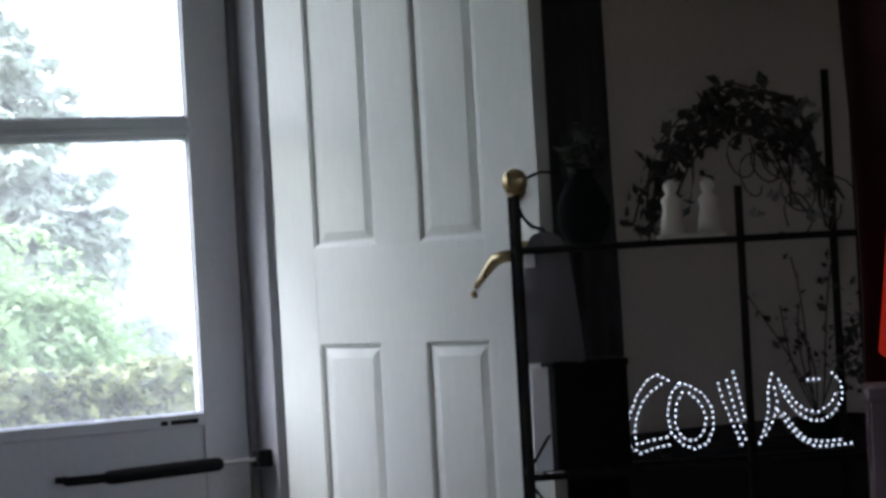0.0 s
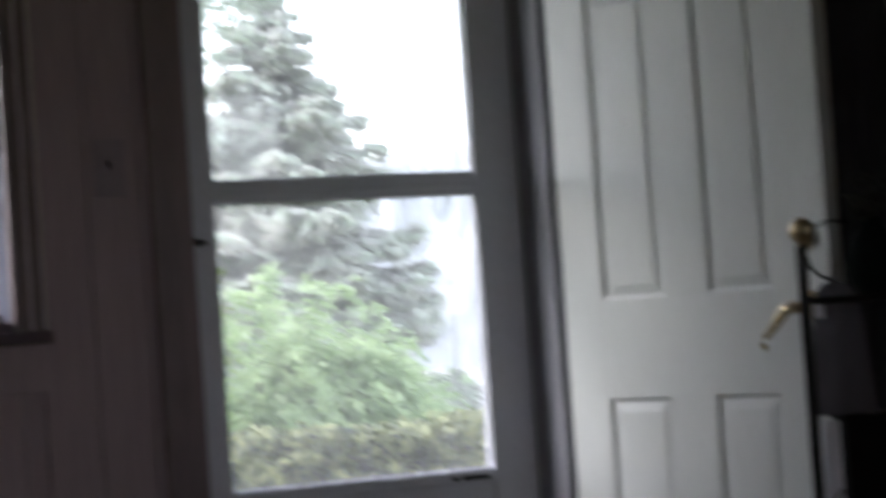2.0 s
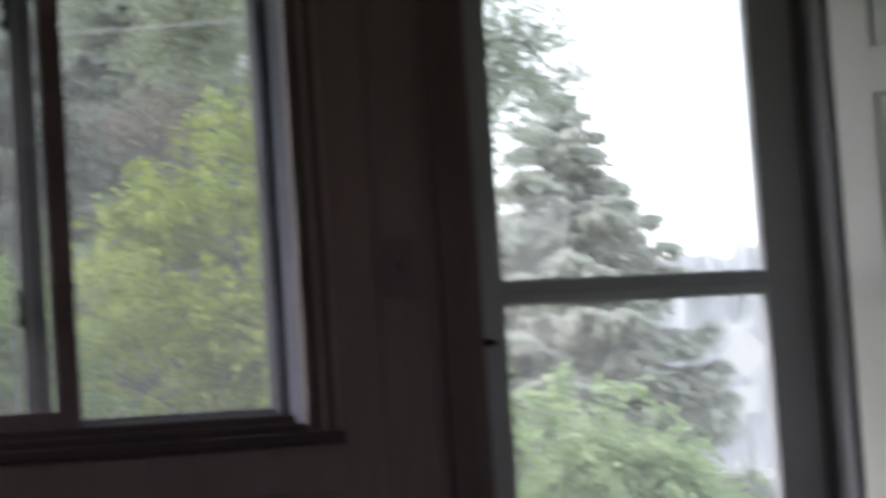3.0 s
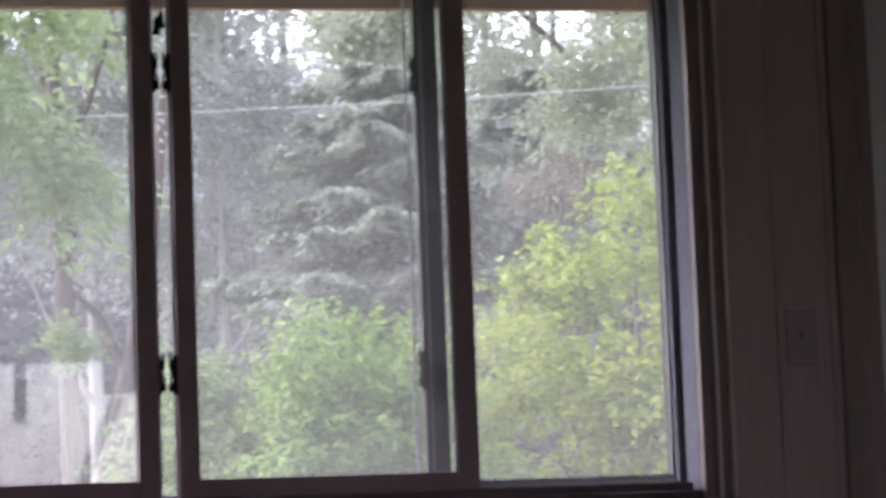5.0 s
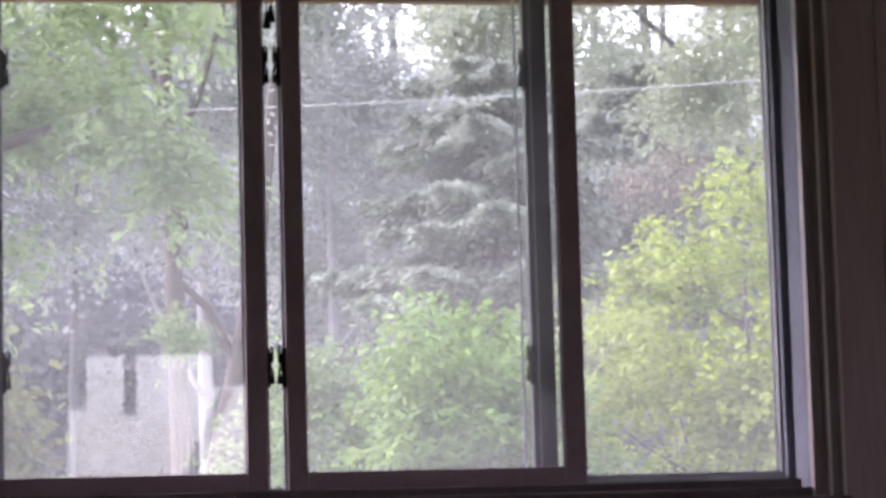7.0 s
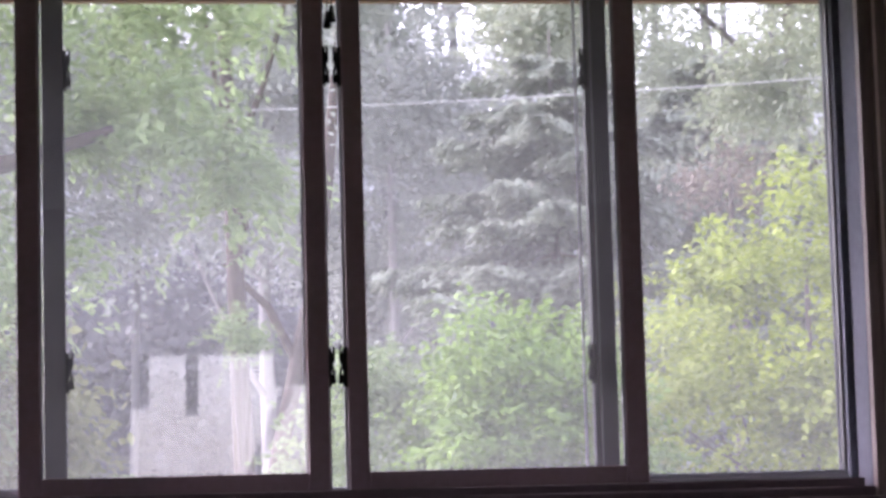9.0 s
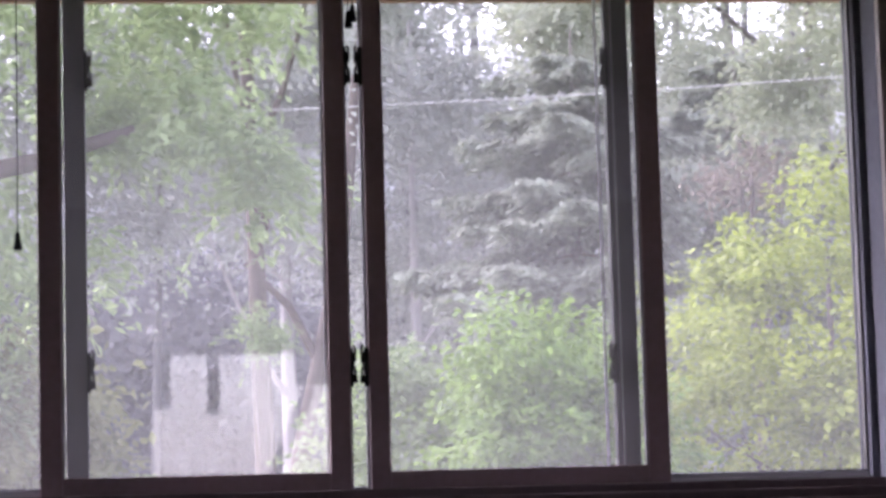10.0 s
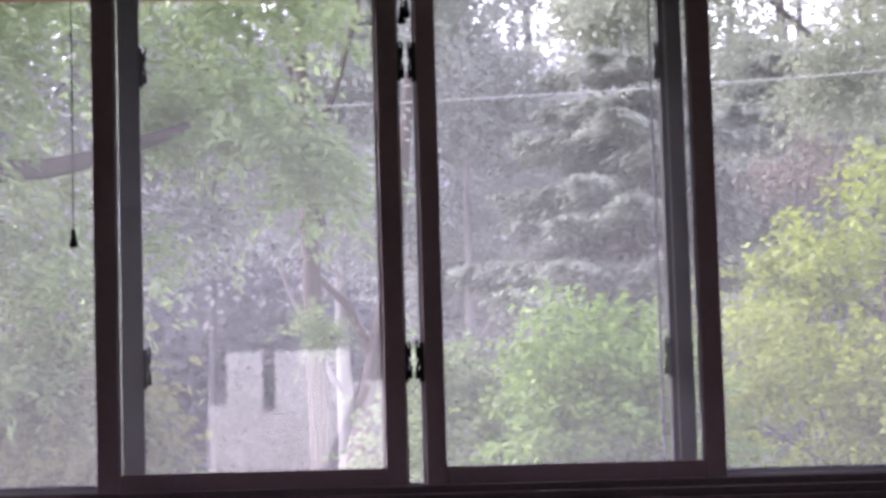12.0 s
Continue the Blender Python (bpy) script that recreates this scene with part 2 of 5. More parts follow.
def part(name, bm, mat, parent=None, label="", smooth=False, m=None):
    me = bpy.data.meshes.new(name)
    bm.to_mesh(me)
    bm.free()
    me.materials.append(mat)
    if smooth:
        me.shade_smooth()
    ob = new(name, me)
    if parent is not None:
        ob.parent = parent
    if m is not None:
        ob.matrix_basis = m
    return tagged(ob, label)


def box(bm, x0, x1, y0, y1, z0, z1, bevel=0.0, m=None):
    g = bmesh.ops.create_cube(bm, size=1, matrix=Matrix.LocRotScale(((x0 + x1) / 2, (y0 + y1) / 2, (z0 + z1) / 2), None, (abs(x1 - x0), abs(y1 - y0), abs(z1 - z0))))
    if bevel:
        e = list({e for v in g["verts"] for e in v.link_edges})
        r = bmesh.ops.bevel(bm, geom=e, offset=bevel, segments=2, affect="EDGES", profile=0.6)
        vs = list({v for f in r["faces"] for v in f.verts} | {v for v in g["verts"] if v.is_valid})
    else:
        vs = g["verts"]
    if m is not None:
        bmesh.ops.transform(bm, matrix=m, verts=vs)
    return bm


def boxes(*specs, bevel=0.0):
    bm = bmesh.new()
    for s in specs:
        box(bm, *s, bevel=bevel)
    return bm


def tube(bm, pts, radii, sides=8, close=True):
    """A tube along points, with a radius at each."""
    pts = [Vector(p) for p in pts]
    if not hasattr(radii, "__len__"):
        radii = [radii] * len(pts)
    rings = []
    for i, p in enumerate(pts):
        d = (pts[min(i + 1, len(pts) - 1)] - pts[max(i - 1, 0)]).normalized()
        a = d.orthogonal().normalized() if abs(d.z) > 0.95 else d.cross(Vector((0, 0, 1))).normalized()
        b = d.cross(a)
        rings.append([bm.verts.new(p + (a * math.cos(k) + b * math.sin(k)) * radii[i]) for k in (2 * math.pi * j / sides for j in range(sides))])
    for r, s in zip(rings, rings[1:]):
        for j in range(sides):
            bm.faces.new((r[j], r[(j + 1) % sides], s[(j + 1) % sides], s[j]))
    if close:
        bm.faces.new(rings[0][::-1])
        bm.faces.new(rings[-1])
    return bm


def lathe(bm, profile, at=(0, 0, 0), sides=16, m=None):
    """A turned shape from (radius, height) pairs."""
    rings = []
    for r, z in profile:
        rings.append([bm.verts.new((at[0] + r * math.cos(2 * math.pi * j / sides), at[1] + r * math.sin(2 * math.pi * j / sides), at[2] + z)) for j in range(sides)])
    for a, b in zip(rings, rings[1:]):
        for j in range(sides):
            bm.faces.new((a[j], a[(j + 1) % sides], b[(j + 1) % sides], b[j]))
    bm.faces.new(rings[0][::-1])
    bm.faces.new(rings[-1])
    if m is not None:
        bmesh.ops.transform(bm, matrix=m, verts=[v for r in rings for v in r])
    return bm


def leaves(name, centres, sizes, mat, parent, rng, slim=0.5, droop=0.0, along=None, fold=0.25, flat=0.0, facing=None):
    """Many small folded leaves as one mesh; centres is an N x 3 array."""
    n = len(centres)
    tip = rng.normal(size=(n, 3)) if along is None else along + rng.normal(size=(n, 3)) * 0.35
    tip[:, 2] -= droop
    tip /= np.linalg.norm(tip, axis=1)[:, None]
    if facing is not None:
        face = facing + rng.normal(size=(n, 3)) * 0.38
        face /= np.linalg.norm(face, axis=1)[:, None]
        tip -= face * np.sum(tip * face, axis=1)[:, None]
        tip /= np.linalg.norm(tip, axis=1)[:, None] + 1e-9
    side = np.cross(tip, face) if facing is not None else np.cross(tip, rng.normal(size=(n, 3)) * (1 - flat) + np.array((0, 0, 1.6 * flat)))
    side /= np.linalg.norm(side, axis=1)[:, None] + 1e-9
    up = np.cross(side, tip)
    s = sizes[:, None]
    v = np.empty((n, 4, 3))
    v[:, 0] = centres - tip * s * 0.5
    v[:, 1] = centres + side * s * slim * 0.5 + up * s * fold * 0.3
    v[:, 2] = centres + tip * s * 0.5
    v[:, 3] = centres - side * s * slim * 0.5 + up * s * fold * 0.3
    idx = np.arange(n)[:, None] * 4
    faces = np.concatenate([idx + np.array([[0, 1, 2]]), idx + np.array([[0, 2, 3]])], 1).reshape(-1, 3)
    me = bpy.data.meshes.new(name)
    me.vertices.add(n * 4)
    me.vertices.foreach_set("co", v.reshape(-1))
    me.loops.add(n * 6)
    me.loops.foreach_set("vertex_index", faces.reshape(-1).astype(np.int32))
    me.polygons.add(n * 2)
    me.polygons.foreach_set("loop_start", np.arange(0, n * 6, 3, dtype=np.int32))
    me.update(calc_edges=True)
    me.materials.append(mat)
    ob = new(name, me)
    ob.parent = parent
    return tagged(ob, kind="stuff")


# ------------------------------------------------------------------ the room's shell
X0, X1, Y0, Y1, YO, TOP = -3.0, 5.3, -1.6, 5.08, 5.26, 2.45
WX0, WX1, WZ0, WZ1 = -0.664, 1.554, 0.965, 2.2          # window opening
DX0, DX1, DZ1 = 1.9, 2.84, 2.08                        # door opening
BX0, BX1, BZ0, BZ1 = 0.03, 0.93, 0.95, 1.76            # window in the wall behind

wall = part("wall_front", boxes((X0 - 0.15, WX0, Y1, YO, -0.5, TOP), (WX1, DX0, Y1, YO, -0.5, TOP), (DX1, X1 + 0.15, Y1, YO, -0.5, TOP),
                                (WX0, WX1, Y1, YO, -0.5, WZ0), (WX0, WX1, Y1, YO, WZ1, TOP), (DX0, DX1, Y1, YO, DZ1, TOP), (DX0, DX1, Y1, YO, -0.5, -0.02)), WALL_PAINT)
tagged(wall, "taupe painted front wall with dark panelling", "wall", kind="structure")
CX0, CX1, CZ0, CZ1 = -2.7, -1.75, 0.75, 2.2               # unseen openings added beside it to brighten the room
EX0, EX1, EZ0 = 3.8, 5.2, 1.3
back = part("wall_back", boxes((X0 - 0.15, CX0, Y0 - 0.15, Y0, 0, TOP), (CX0, CX1, Y0 - 0.15, Y0, 0, CZ0), (CX0, CX1, Y0 - 0.15, Y0, CZ1, TOP), (CX1, BX0, Y0 - 0.15, Y0, 0, TOP), (BX1, EX0, Y0 - 0.15, Y0, 0, TOP), (EX0, EX1, Y0 - 0.15, Y0, 0, EZ0), (EX0, EX1, Y0 - 0.15, Y0, CZ1, TOP), (EX1, X1 + 0.15, Y0 - 0.15, Y0, 0, TOP), (BX0, BX1, Y0 - 0.15, Y0, 0, BZ0), (BX0, BX1, Y0 - 0.15, Y0, BZ1, TOP)), WALL_PAINT)
tagged(back, "plain taupe back wall with a small window", "wall", kind="structure")
tagged(part("wall_left", boxes((X0 - 0.15, X0, Y0, Y1, 0, TOP)), WALL_PAINT), "plain taupe side wall", "wall", kind="structure")
tagged(part("wall_right", boxes((X1, X1 + 0.15, Y0, Y1, 0, TOP)), WALL_PAINT), "plain taupe side wall", "wall", kind="structure")
tagged(part("ceiling", boxes((X0 - 0.15, X1 + 0.15, Y0 - 0.15, YO, TOP, TOP + 0.12)), CEILING_PAINT), "off-white plaster ceiling", "ceiling", kind="structure")
tagged(part("floor", boxes((X0 - 0.15, X1 + 0.15, Y0 - 0.15, Y1, -0.1, 0)), FLOOR_WOOD), "brown wooden board floor", "floor", kind="structure")

# window behind the camera, whose daylight shows in the sash glass
bw = thing("window_2", "small back window half covered by white sheer curtain", "window", kind="structure")
part("window_frame", boxes((BX0, BX0 + 0.03, Y0 - 0.12, Y0 - 0.06, BZ0, BZ1), (BX1 - 0.03, BX1, Y0 - 0.12, Y0 - 0.06, BZ0, BZ1), (BX0 + 0.03, BX1 - 0.03, Y0 - 0.12, Y0 - 0.06, BZ0, BZ0 + 0.03)), JAMB_PAINT, bw)
# Two unseen openings, added only to let more sky light in.
for number, x0, x1, z0 in ((3, CX0, CX1, CZ0), (4, EX0, EX1, EZ0)):
    cw = thing("window_%d" % number, "added unseen back-wall opening that lets in fill light", "window", kind="structure")
    xm = (x0 + x1) / 2
    part("window_frame", boxes((x0, x0 + 0.04, Y0 - 0.12, Y0 - 0.06, z0, CZ1), (x1 - 0.04, x1, Y0 - 0.12, Y0 - 0.06, z0, CZ1), (x0 + 0.04, x1 - 0.04, Y0 - 0.12, Y0 - 0.06, z0, z0 + 0.04), (x0 + 0.04, x1 - 0.04, Y0 - 0.12, Y0 - 0.06, CZ1 - 0.04, CZ1), (xm - 0.03, xm + 0.03, Y0 - 0.11, Y0 - 0.07, z0 + 0.04, CZ1 - 0.04)), JAMB_PAINT, cw)
# Unseen dark panels added to shape this window's reflection in the sash glass.
dark_mask = thing("window_drape", "added dark cloth panels that shape the back window's reflection", "curtain")
for a, b, z in ((BX0 - 0.05, 0.14, 1.5), (0.31, 0.37, 1.47), (0.72, BX1 + 0.05, 1.6)):
    part("drape_panel", boxes((a, b, Y0 + 0.005, Y0 + 0.02, z, BZ1 + 0.05), bevel=0.004), GREY_CLOTH, dark_mask)
part("drape_rod", tube(bmesh.new(), [(BX0 - 0.1, Y0 + 0.03, BZ1 + 0.05), (BX1 + 0.1, Y0 + 0.03, BZ1 + 0.05)], 0.008), BLACK_IRON, dark_mask)
# Unseen bar added for the slanting dark band in that reflection.
tie = thing("reflection_bar", "dark wooden bar added for the slanting band in the reflection", "cane")
part("cane_shaft", box(bmesh.new(), -0.03, 0.03, -0.008, 0.008, -0.42, 0.42, 0.003), DARK_WOOD, tie, m=pose(0.62, Y0 + 0.045, 1.2, 0, 24, 0))

# ------------------------------------------------------------------ window
win = thing("window_1", "wide dark-framed sliding window with haze-filmed panes", "window", kind="structure")
part("jamb", boxes((WX1 - 0.034, WX1, 5.2, YO, WZ0, WZ1), (WX1 - 0.018, WX1, Y1 + 0.016, 5.2, WZ0, WZ1), bevel=0.003), JAMB_DARK, win, "worn grey painted side jamb")
part("jamb", boxes((WX0, WX0 + 0.034, Y1 + 0.02, YO, WZ0, WZ1), bevel=0.003), JAMB_DARK, win, "worn grey painted side jamb")
part("head", boxes((WX0 + 0.034, WX1 - 0.034, Y1 + 0.02, YO, WZ1 - 0.04, WZ1), bevel=0.003), CASING_WOOD, win)
part("sill", boxes((WX0 + 0.034, WX1 - 0.034, 5.2, YO + 0.03, WZ0, WZ0 + 0.03), bevel=0.004), JAMB_PAINT, win, "pale grey painted sill")
part("inner_sill", boxes((WX0 + 0.034, WX1 - 0.034, Y1 + 0.02, 5.2, WZ0, WZ0 + 0.022), bevel=0.003), SILL_DARK, win)
cz = 0.95
part("side_casing", boxes((WX1 - 0.018, WX1 + 0.006, 5.066, Y1 + 0.015, cz, WZ1 + 0.07), (WX1 + 0.006, WX1 + 0.052, 5.06, Y1, cz, WZ1 + 0.07), bevel=0.004), CASING_WOOD, win)
part("casing_bead", boxes((WX1 + 0.012, WX1 + 0.018, 5.052, 5.0605, cz, WZ1 + 0.07), bevel=0.0025), CASING_EDGE, win, "casing moulding with a painted-in highlight")
part("casing_bead", boxes((WX1 + 0.04, WX1 + 0.0475, 5.05, 5.0605, cz, WZ1 + 0.07), bevel=0.003), CASING_EDGE, win, "casing moulding with a painted-in highlight")
part("side_casing", boxes((WX0 - 0.002, WX0 + 0.034, 5.064, Y1 + 0.02, cz, WZ1 + 0.07), (WX0 - 0.024, WX0 - 0.002, 5.05, Y1, cz, WZ1 + 0.07), (WX0 - 0.036, WX0 - 0.026, 5.056, Y1, cz, WZ1 + 0.07), bevel=0.005), CASING_WOOD, win)
part("head_casing", boxes((WX0 - 0.05, WX1 + 0.05, 5.05, Y1, WZ1 + 0.07, WZ1 + 0.15), bevel=0.006), CASING_WOOD, win)
part("stool", boxes((WX0 - 0.07, WX1 + 0.056, 5.046, Y1, cz - 0.028, cz - 0.001), (WX0 - 0.034, WX1 - 0.02, 5.068, Y1 + 0.0195, cz - 0.001, WZ0 + 0.004), bevel=0.004), SILL_DARK, win)
part("apron", boxes((WX0 - 0.05, WX1 + 0.045, 5.062, Y1, cz - 0.13, cz - 0.03), bevel=0.004), DARK_WOOD, win)


# Added sheet outside the sashes; its pale scatter imitates mist.
veil = part("haze_veil", boxes((WX0 + 0.034, WX1 - 0.034, YO + 0.002, YO + 0.003, WZ0 + 0.031, WZ1 - 0.04)), HAZE_VEIL, win, "added sheet standing in for outdoor mist")
veil.visible_shadow = False
part("screen_frame", boxes((WX0 + 0.034, WX0 + 0.046, YO - 0.004, YO + 0.006, WZ0 + 0.031, WZ1 - 0.04), (WX1 - 0.04, WX1 - 0.034, YO - 0.004, YO + 0.006, WZ0 + 0.031, WZ1 - 0.04)), SASH_GREY, win)


def clip(parent, x, z, y, flip):
    """A black finger latch with its lever and two little ears."""
    c = bmesh.new()
    box(c, 0, 0.008, -0.012, 0.012, -0.045, 0.036, 0.0015)
    box(c, 0.004, 0.017, -0.008, 0.008, -0.038, -0.02, 0.002)
    box(c, 0.004, 0.0155, -0.008, 0.008, 0.006, 0.026, 0.002)
    tube(c, [(0.011, 0, -0.03), (0.0135, 0, -0.014), (0.009, 0, 0.0), (0.0125, 0, 0.014), (0.0135, 0, 0.034), (0.010, 0, 0.042)], [0.003, 0.0035, 0.003, 0.0035, 0.003, 0.002], 6)
    box(c, 0.004, 0.009, -0.006, 0.006, -0.005, 0.004, 0.001)
    return part("latch", c, BLACK_PLASTIC, parent, "black finger latch", m=Matrix.Translation((x, y, z)) @ Matrix.Diagonal((flip, 1, 1, 1)))


def sash(x0, x1, y, left, right, bottom, glass, frame_mat, z0, label):
    w, h = x1 - x0, WZ1 - 0.04 - z0
    fr = boxes((0, left, -0.014, 0.014, 0, h), (w - right, w, -0.014, 0.014, 0, h), (left, w - right, -0.013, 0.013, 0, bottom), (left, w - right, -0.013, 0.013, h - 0.03, h), bevel=0.003)
    s = part("sash", fr, frame_mat, win, label, m=Matrix.Translation((x0, y, z0)))
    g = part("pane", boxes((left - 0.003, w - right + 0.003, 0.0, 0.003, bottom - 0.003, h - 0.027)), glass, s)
    g.visible_shadow = False
    return s


sill_top = WZ0 + 0.03
left_inner = sash(-0.203, 0.426, 5.185, 0.046, 0.044, 0.038, GLASS_SASH, SASH_DARK, sill_top - 0.008, "dark brown sliding sash with a haze-filmed pane")
right_inner = sash(0.464, 1.085, 5.185, 0.042, 0.046, 0.038, GLASS_SASH, SASH_DARK, sill_top - 0.008, "dark brown sliding sash with a haze-filmed pane")
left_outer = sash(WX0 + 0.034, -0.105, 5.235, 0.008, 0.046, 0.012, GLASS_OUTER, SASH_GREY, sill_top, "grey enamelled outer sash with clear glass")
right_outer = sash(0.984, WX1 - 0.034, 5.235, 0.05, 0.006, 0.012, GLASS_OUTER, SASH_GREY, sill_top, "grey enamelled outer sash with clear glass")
part("weather_strip", boxes((0.579, 0.585, 0.004, 0.012, 0.038, 1.15)), JAMB_PAINT, left_inner, "pale grey weather strip")
part("weather_strip", boxes((0.629, 0.633, 0.004, 0.013, 0.0, 1.15)), JAMB_PAINT, left_inner, "pale grey weather strip")
part("weather_strip", boxes((-0.006, 0.0, 0.002, 0.013, 0.0, 1.15)), JAMB_PAINT, right_inner, "pale grey weather strip")
part("weather_strip", boxes((0.571, 0.575, -0.01, 0.004, 0.038, 1.15)), JAMB_PAINT, right_inner, "pale grey weather strip")
part("weather_strip", boxes((0.046, 0.05, -0.01, 0.004, 0.038, 1.15)), JAMB_PAINT, left_inner, "pale grey weather strip")
part("glazing_strip", boxes((0.012, 0.0155, -0.018, -0.014, 0.0, 1.15)), JAMB_PAINT, right_outer, "pale glazing strip")
part("guide_rod", boxes((-0.019, -0.0145, 0.0, 0.005, 0.0, 1.16)), STORM_PAINT, right_outer, "thin pale guide rod")
for outer, a, b in ((left_outer, 0.0, 0.52), (right_outer, 0.07, 0.53)):
    part("bottom_strip", boxes((a, b, -0.026, -0.02, -0.014, 0.008), bevel=0.002), JAMB_PAINT, outer, "pale grey sill strip")
for z in (1.243, 1.867):
    clip(left_inner, 0.627, z - left_inner.matrix_basis.translation.z, 0.0, 1)
    clip(right_inner, 0.0, z - right_inner.matrix_basis.translation.z, 0.0, -1)
    clip(left_outer, 0.523, z - left_outer.matrix_basis.translation.z, -0.018, 1)
    clip(right_outer, 0.004, z - right_outer.matrix_basis.translation.z, -0.018, -1)


def pull_cord(x, y, z, label):
    c = thing("blind_cord", label, "cord", (x, y, 0))
    part("cord_string", tube(bmesh.new(), [(0, 0, WZ1 + 0.06), (0.001, 0, (z + WZ1) / 2), (0, 0, z + 0.02)], 0.0013, 6), BLACK_PLASTIC, c)
    part("tassel", lathe(bmesh.new(), [(0.002, 0.028), (0.005, 0.022), (0.0062, 0.008), (0.009, -0.004), (0.0075, -0.009)], (0, 0, z), 12), BLACK_PLASTIC, c, smooth=True)
    for bz in (0.25, 0.42):
        part("cord_bead", lathe(bmesh.new(), [(0.0012, 0.006), (0.0024, 0.003), (0.0024, -0.003), (0.0012, -0.006)], (0, 0, z + bz), 8), BLACK_PLASTIC, c)
    return c


pull_cord(-0.238, 5.07, 1.485, "thin dark blind cord with a small tassel")
pull_cord(0.429, 5.07, 1.93, "thin dark blind cord with two small tassels")
pull_cord(0.438, 5.066, 1.942, "thin dark blind cord with two small tassels")

# ------------------------------------------------------------------ storm door
door_frame = thing("door_frame_1", "pale grey painted door frame around the storm door", "door frame", kind="structure")
part("jamb", boxes((DX0, DX0 + 0.045, Y1 + 0.0, YO, 0, DZ1), bevel=0.004), CASING_WOOD, door_frame)
part("jamb", boxes((DX1 - 0.028, DX1, Y1 + 0.0, YO, 0, DZ1), (DX1 - 0.045, DX1 - 0.028, 5.17, YO, 0, DZ1), bevel=0.004), JAMB_PAINT, door_frame)
part("head", boxes((DX0 + 0.045, DX1 - 0.045, Y1, YO, DZ1 - 0.04, DZ1), bevel=0.004), CASING_WOOD, door_frame)
part("threshold", boxes((DX0 + 0.045, DX1 - 0.045, Y1, YO + 0.06, -0.02, 0.02), bevel=0.005), ALUMINIUM, door_frame)
part("casing", boxes((DX0 - 0.055, DX0 + 0.004, 5.056, Y1, 0, DZ1 + 0.06), bevel=0.006), CASING_WOOD, door_frame)
part("casing", boxes((DX1 - 0.004, DX1 + 0.055, 5.062, Y1, 0, DZ1 + 0.06), bevel=0.006), JAMB_PAINT, door_frame)
part("casing", boxes((DX0 - 0.055, DX1 + 0.055, 5.054, Y1, DZ1 + 0.06, DZ1 + 0.12), bevel=0.006), CASING_WOOD, door_frame)

SX0, SX1, GX0, GX1 = DX0 + 0.048, DX1 - 0.047, 2.035, 2.678
GB, BAR0, BAR1, GT = 0.569, 1.2, 1.25, 1.931
storm = thing("door_1", "white storm door with two haze-filmed glass panes, closed", "door", kind="structure")
part("stile", boxes((SX0, GX0, 5.18, 5.215, 0.025, DZ1 - 0.045), bevel=0.004), STORM_PAINT, storm)
part("stile", boxes((GX1, SX1, 5.18, 5.215, 0.025, DZ1 - 0.045), bevel=0.004), STORM_PAINT, storm)
part("kick_panel", boxes((GX0, GX1, 5.184, 5.212, 0.025, GB - 0.03)), STORM_PAINT, storm)
part("bottom_rail", boxes((GX0, GX1, 5.176, 5.214, GB - 0.03, GB), bevel=0.004), STORM_PAINT, storm)
part("top_rail", boxes((GX0, GX1, 5.18, 5.214, GT, DZ1 - 0.045), bevel=0.004), STORM_PAINT, storm)
bar = boxes((GX0, GX1, 5.182, 5.212, BAR0, BAR1), bevel=0.005)
box(bar, GX0, GX1, 5.172, 5.182, BAR0 + 0.012, BAR0 + 0.026, 0.003)
part("middle_rail", bar, STORM_PAINT, storm)
for z0, z1 in ((GB, BAR0), (BAR1, GT)):
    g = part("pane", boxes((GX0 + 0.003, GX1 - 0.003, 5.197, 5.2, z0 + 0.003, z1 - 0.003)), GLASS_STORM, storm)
    g.visible_shadow = False
    part("glazing_bead", boxes((GX0, GX0 + 0.003, 5.188, 5.208, z0, z1), (GX1 - 0.003, GX1, 5.188, 5.208, z0, z1), (GX0 + 0.003, GX1 - 0.003, 5.188, 5.208, z0, z0 + 0.003), (GX0 + 0.003, GX1 - 0.003, 5.188, 5.208, z1 - 0.003, z1)), STORM_PAINT, storm)
part("pane_catch", boxes((2.592, 2.66, 5.17, 5.178, GB - 0.022, GB - 0.012), (2.567, 2.582, 5.17, 5.178, GB - 0.022, GB - 0.012), bevel=0.002), BLACK_PLASTIC, storm, "small dark window catch")
latch_bm = box(bmesh.new(), 1.968, 1.996, 5.165, 5.181, 1.11, 1.126, 0.003)
tube(latch_bm, [(1.978, 5.17, 1.118), (1.978, 5.14, 1.118), (1.995, 5.136, 1.116)], 0.0045, 8)
part("latch_handle", latch_bm, BLACK_PLASTIC, storm, "small black latch handle")
closer = thing("door_closer", "black pneumatic closer on the storm door", "door closer")
part("cylinder", tube(bmesh.new(), [(2.40, 5.13, 0.447), (2.41, 5.13, 0.447), (2.68, 5.128, 0.452), (2.69, 5.128, 0.452)], [0.013, 0.016, 0.016, 0.013], 14), BLACK_PLASTIC, closer, smooth=True)
part("end_bracket", boxes((2.30, 2.405, 5.12, 5.14, 0.437, 0.457), (2.30, 2.33, 5.13, 5.184, 0.44, 0.455), bevel=0.003), BLACK_PLASTIC, closer)
part("rod", tube(bmesh.new(), [(2.69, 5.128, 0.452), (2.80, 5.122, 0.455)], 0.0045, 8), STEEL, closer)
part("jamb_bracket", boxes((2.775, 2.812, 5.105, 5.14, 0.435, 0.475), bevel=0.004), BLACK_PLASTIC, closer)

# ------------------------------------------------------------------ inner door, standing open
HX, HY, WID, THICK, DH = 2.822, 5.055, 0.778, 0.044, 2.03
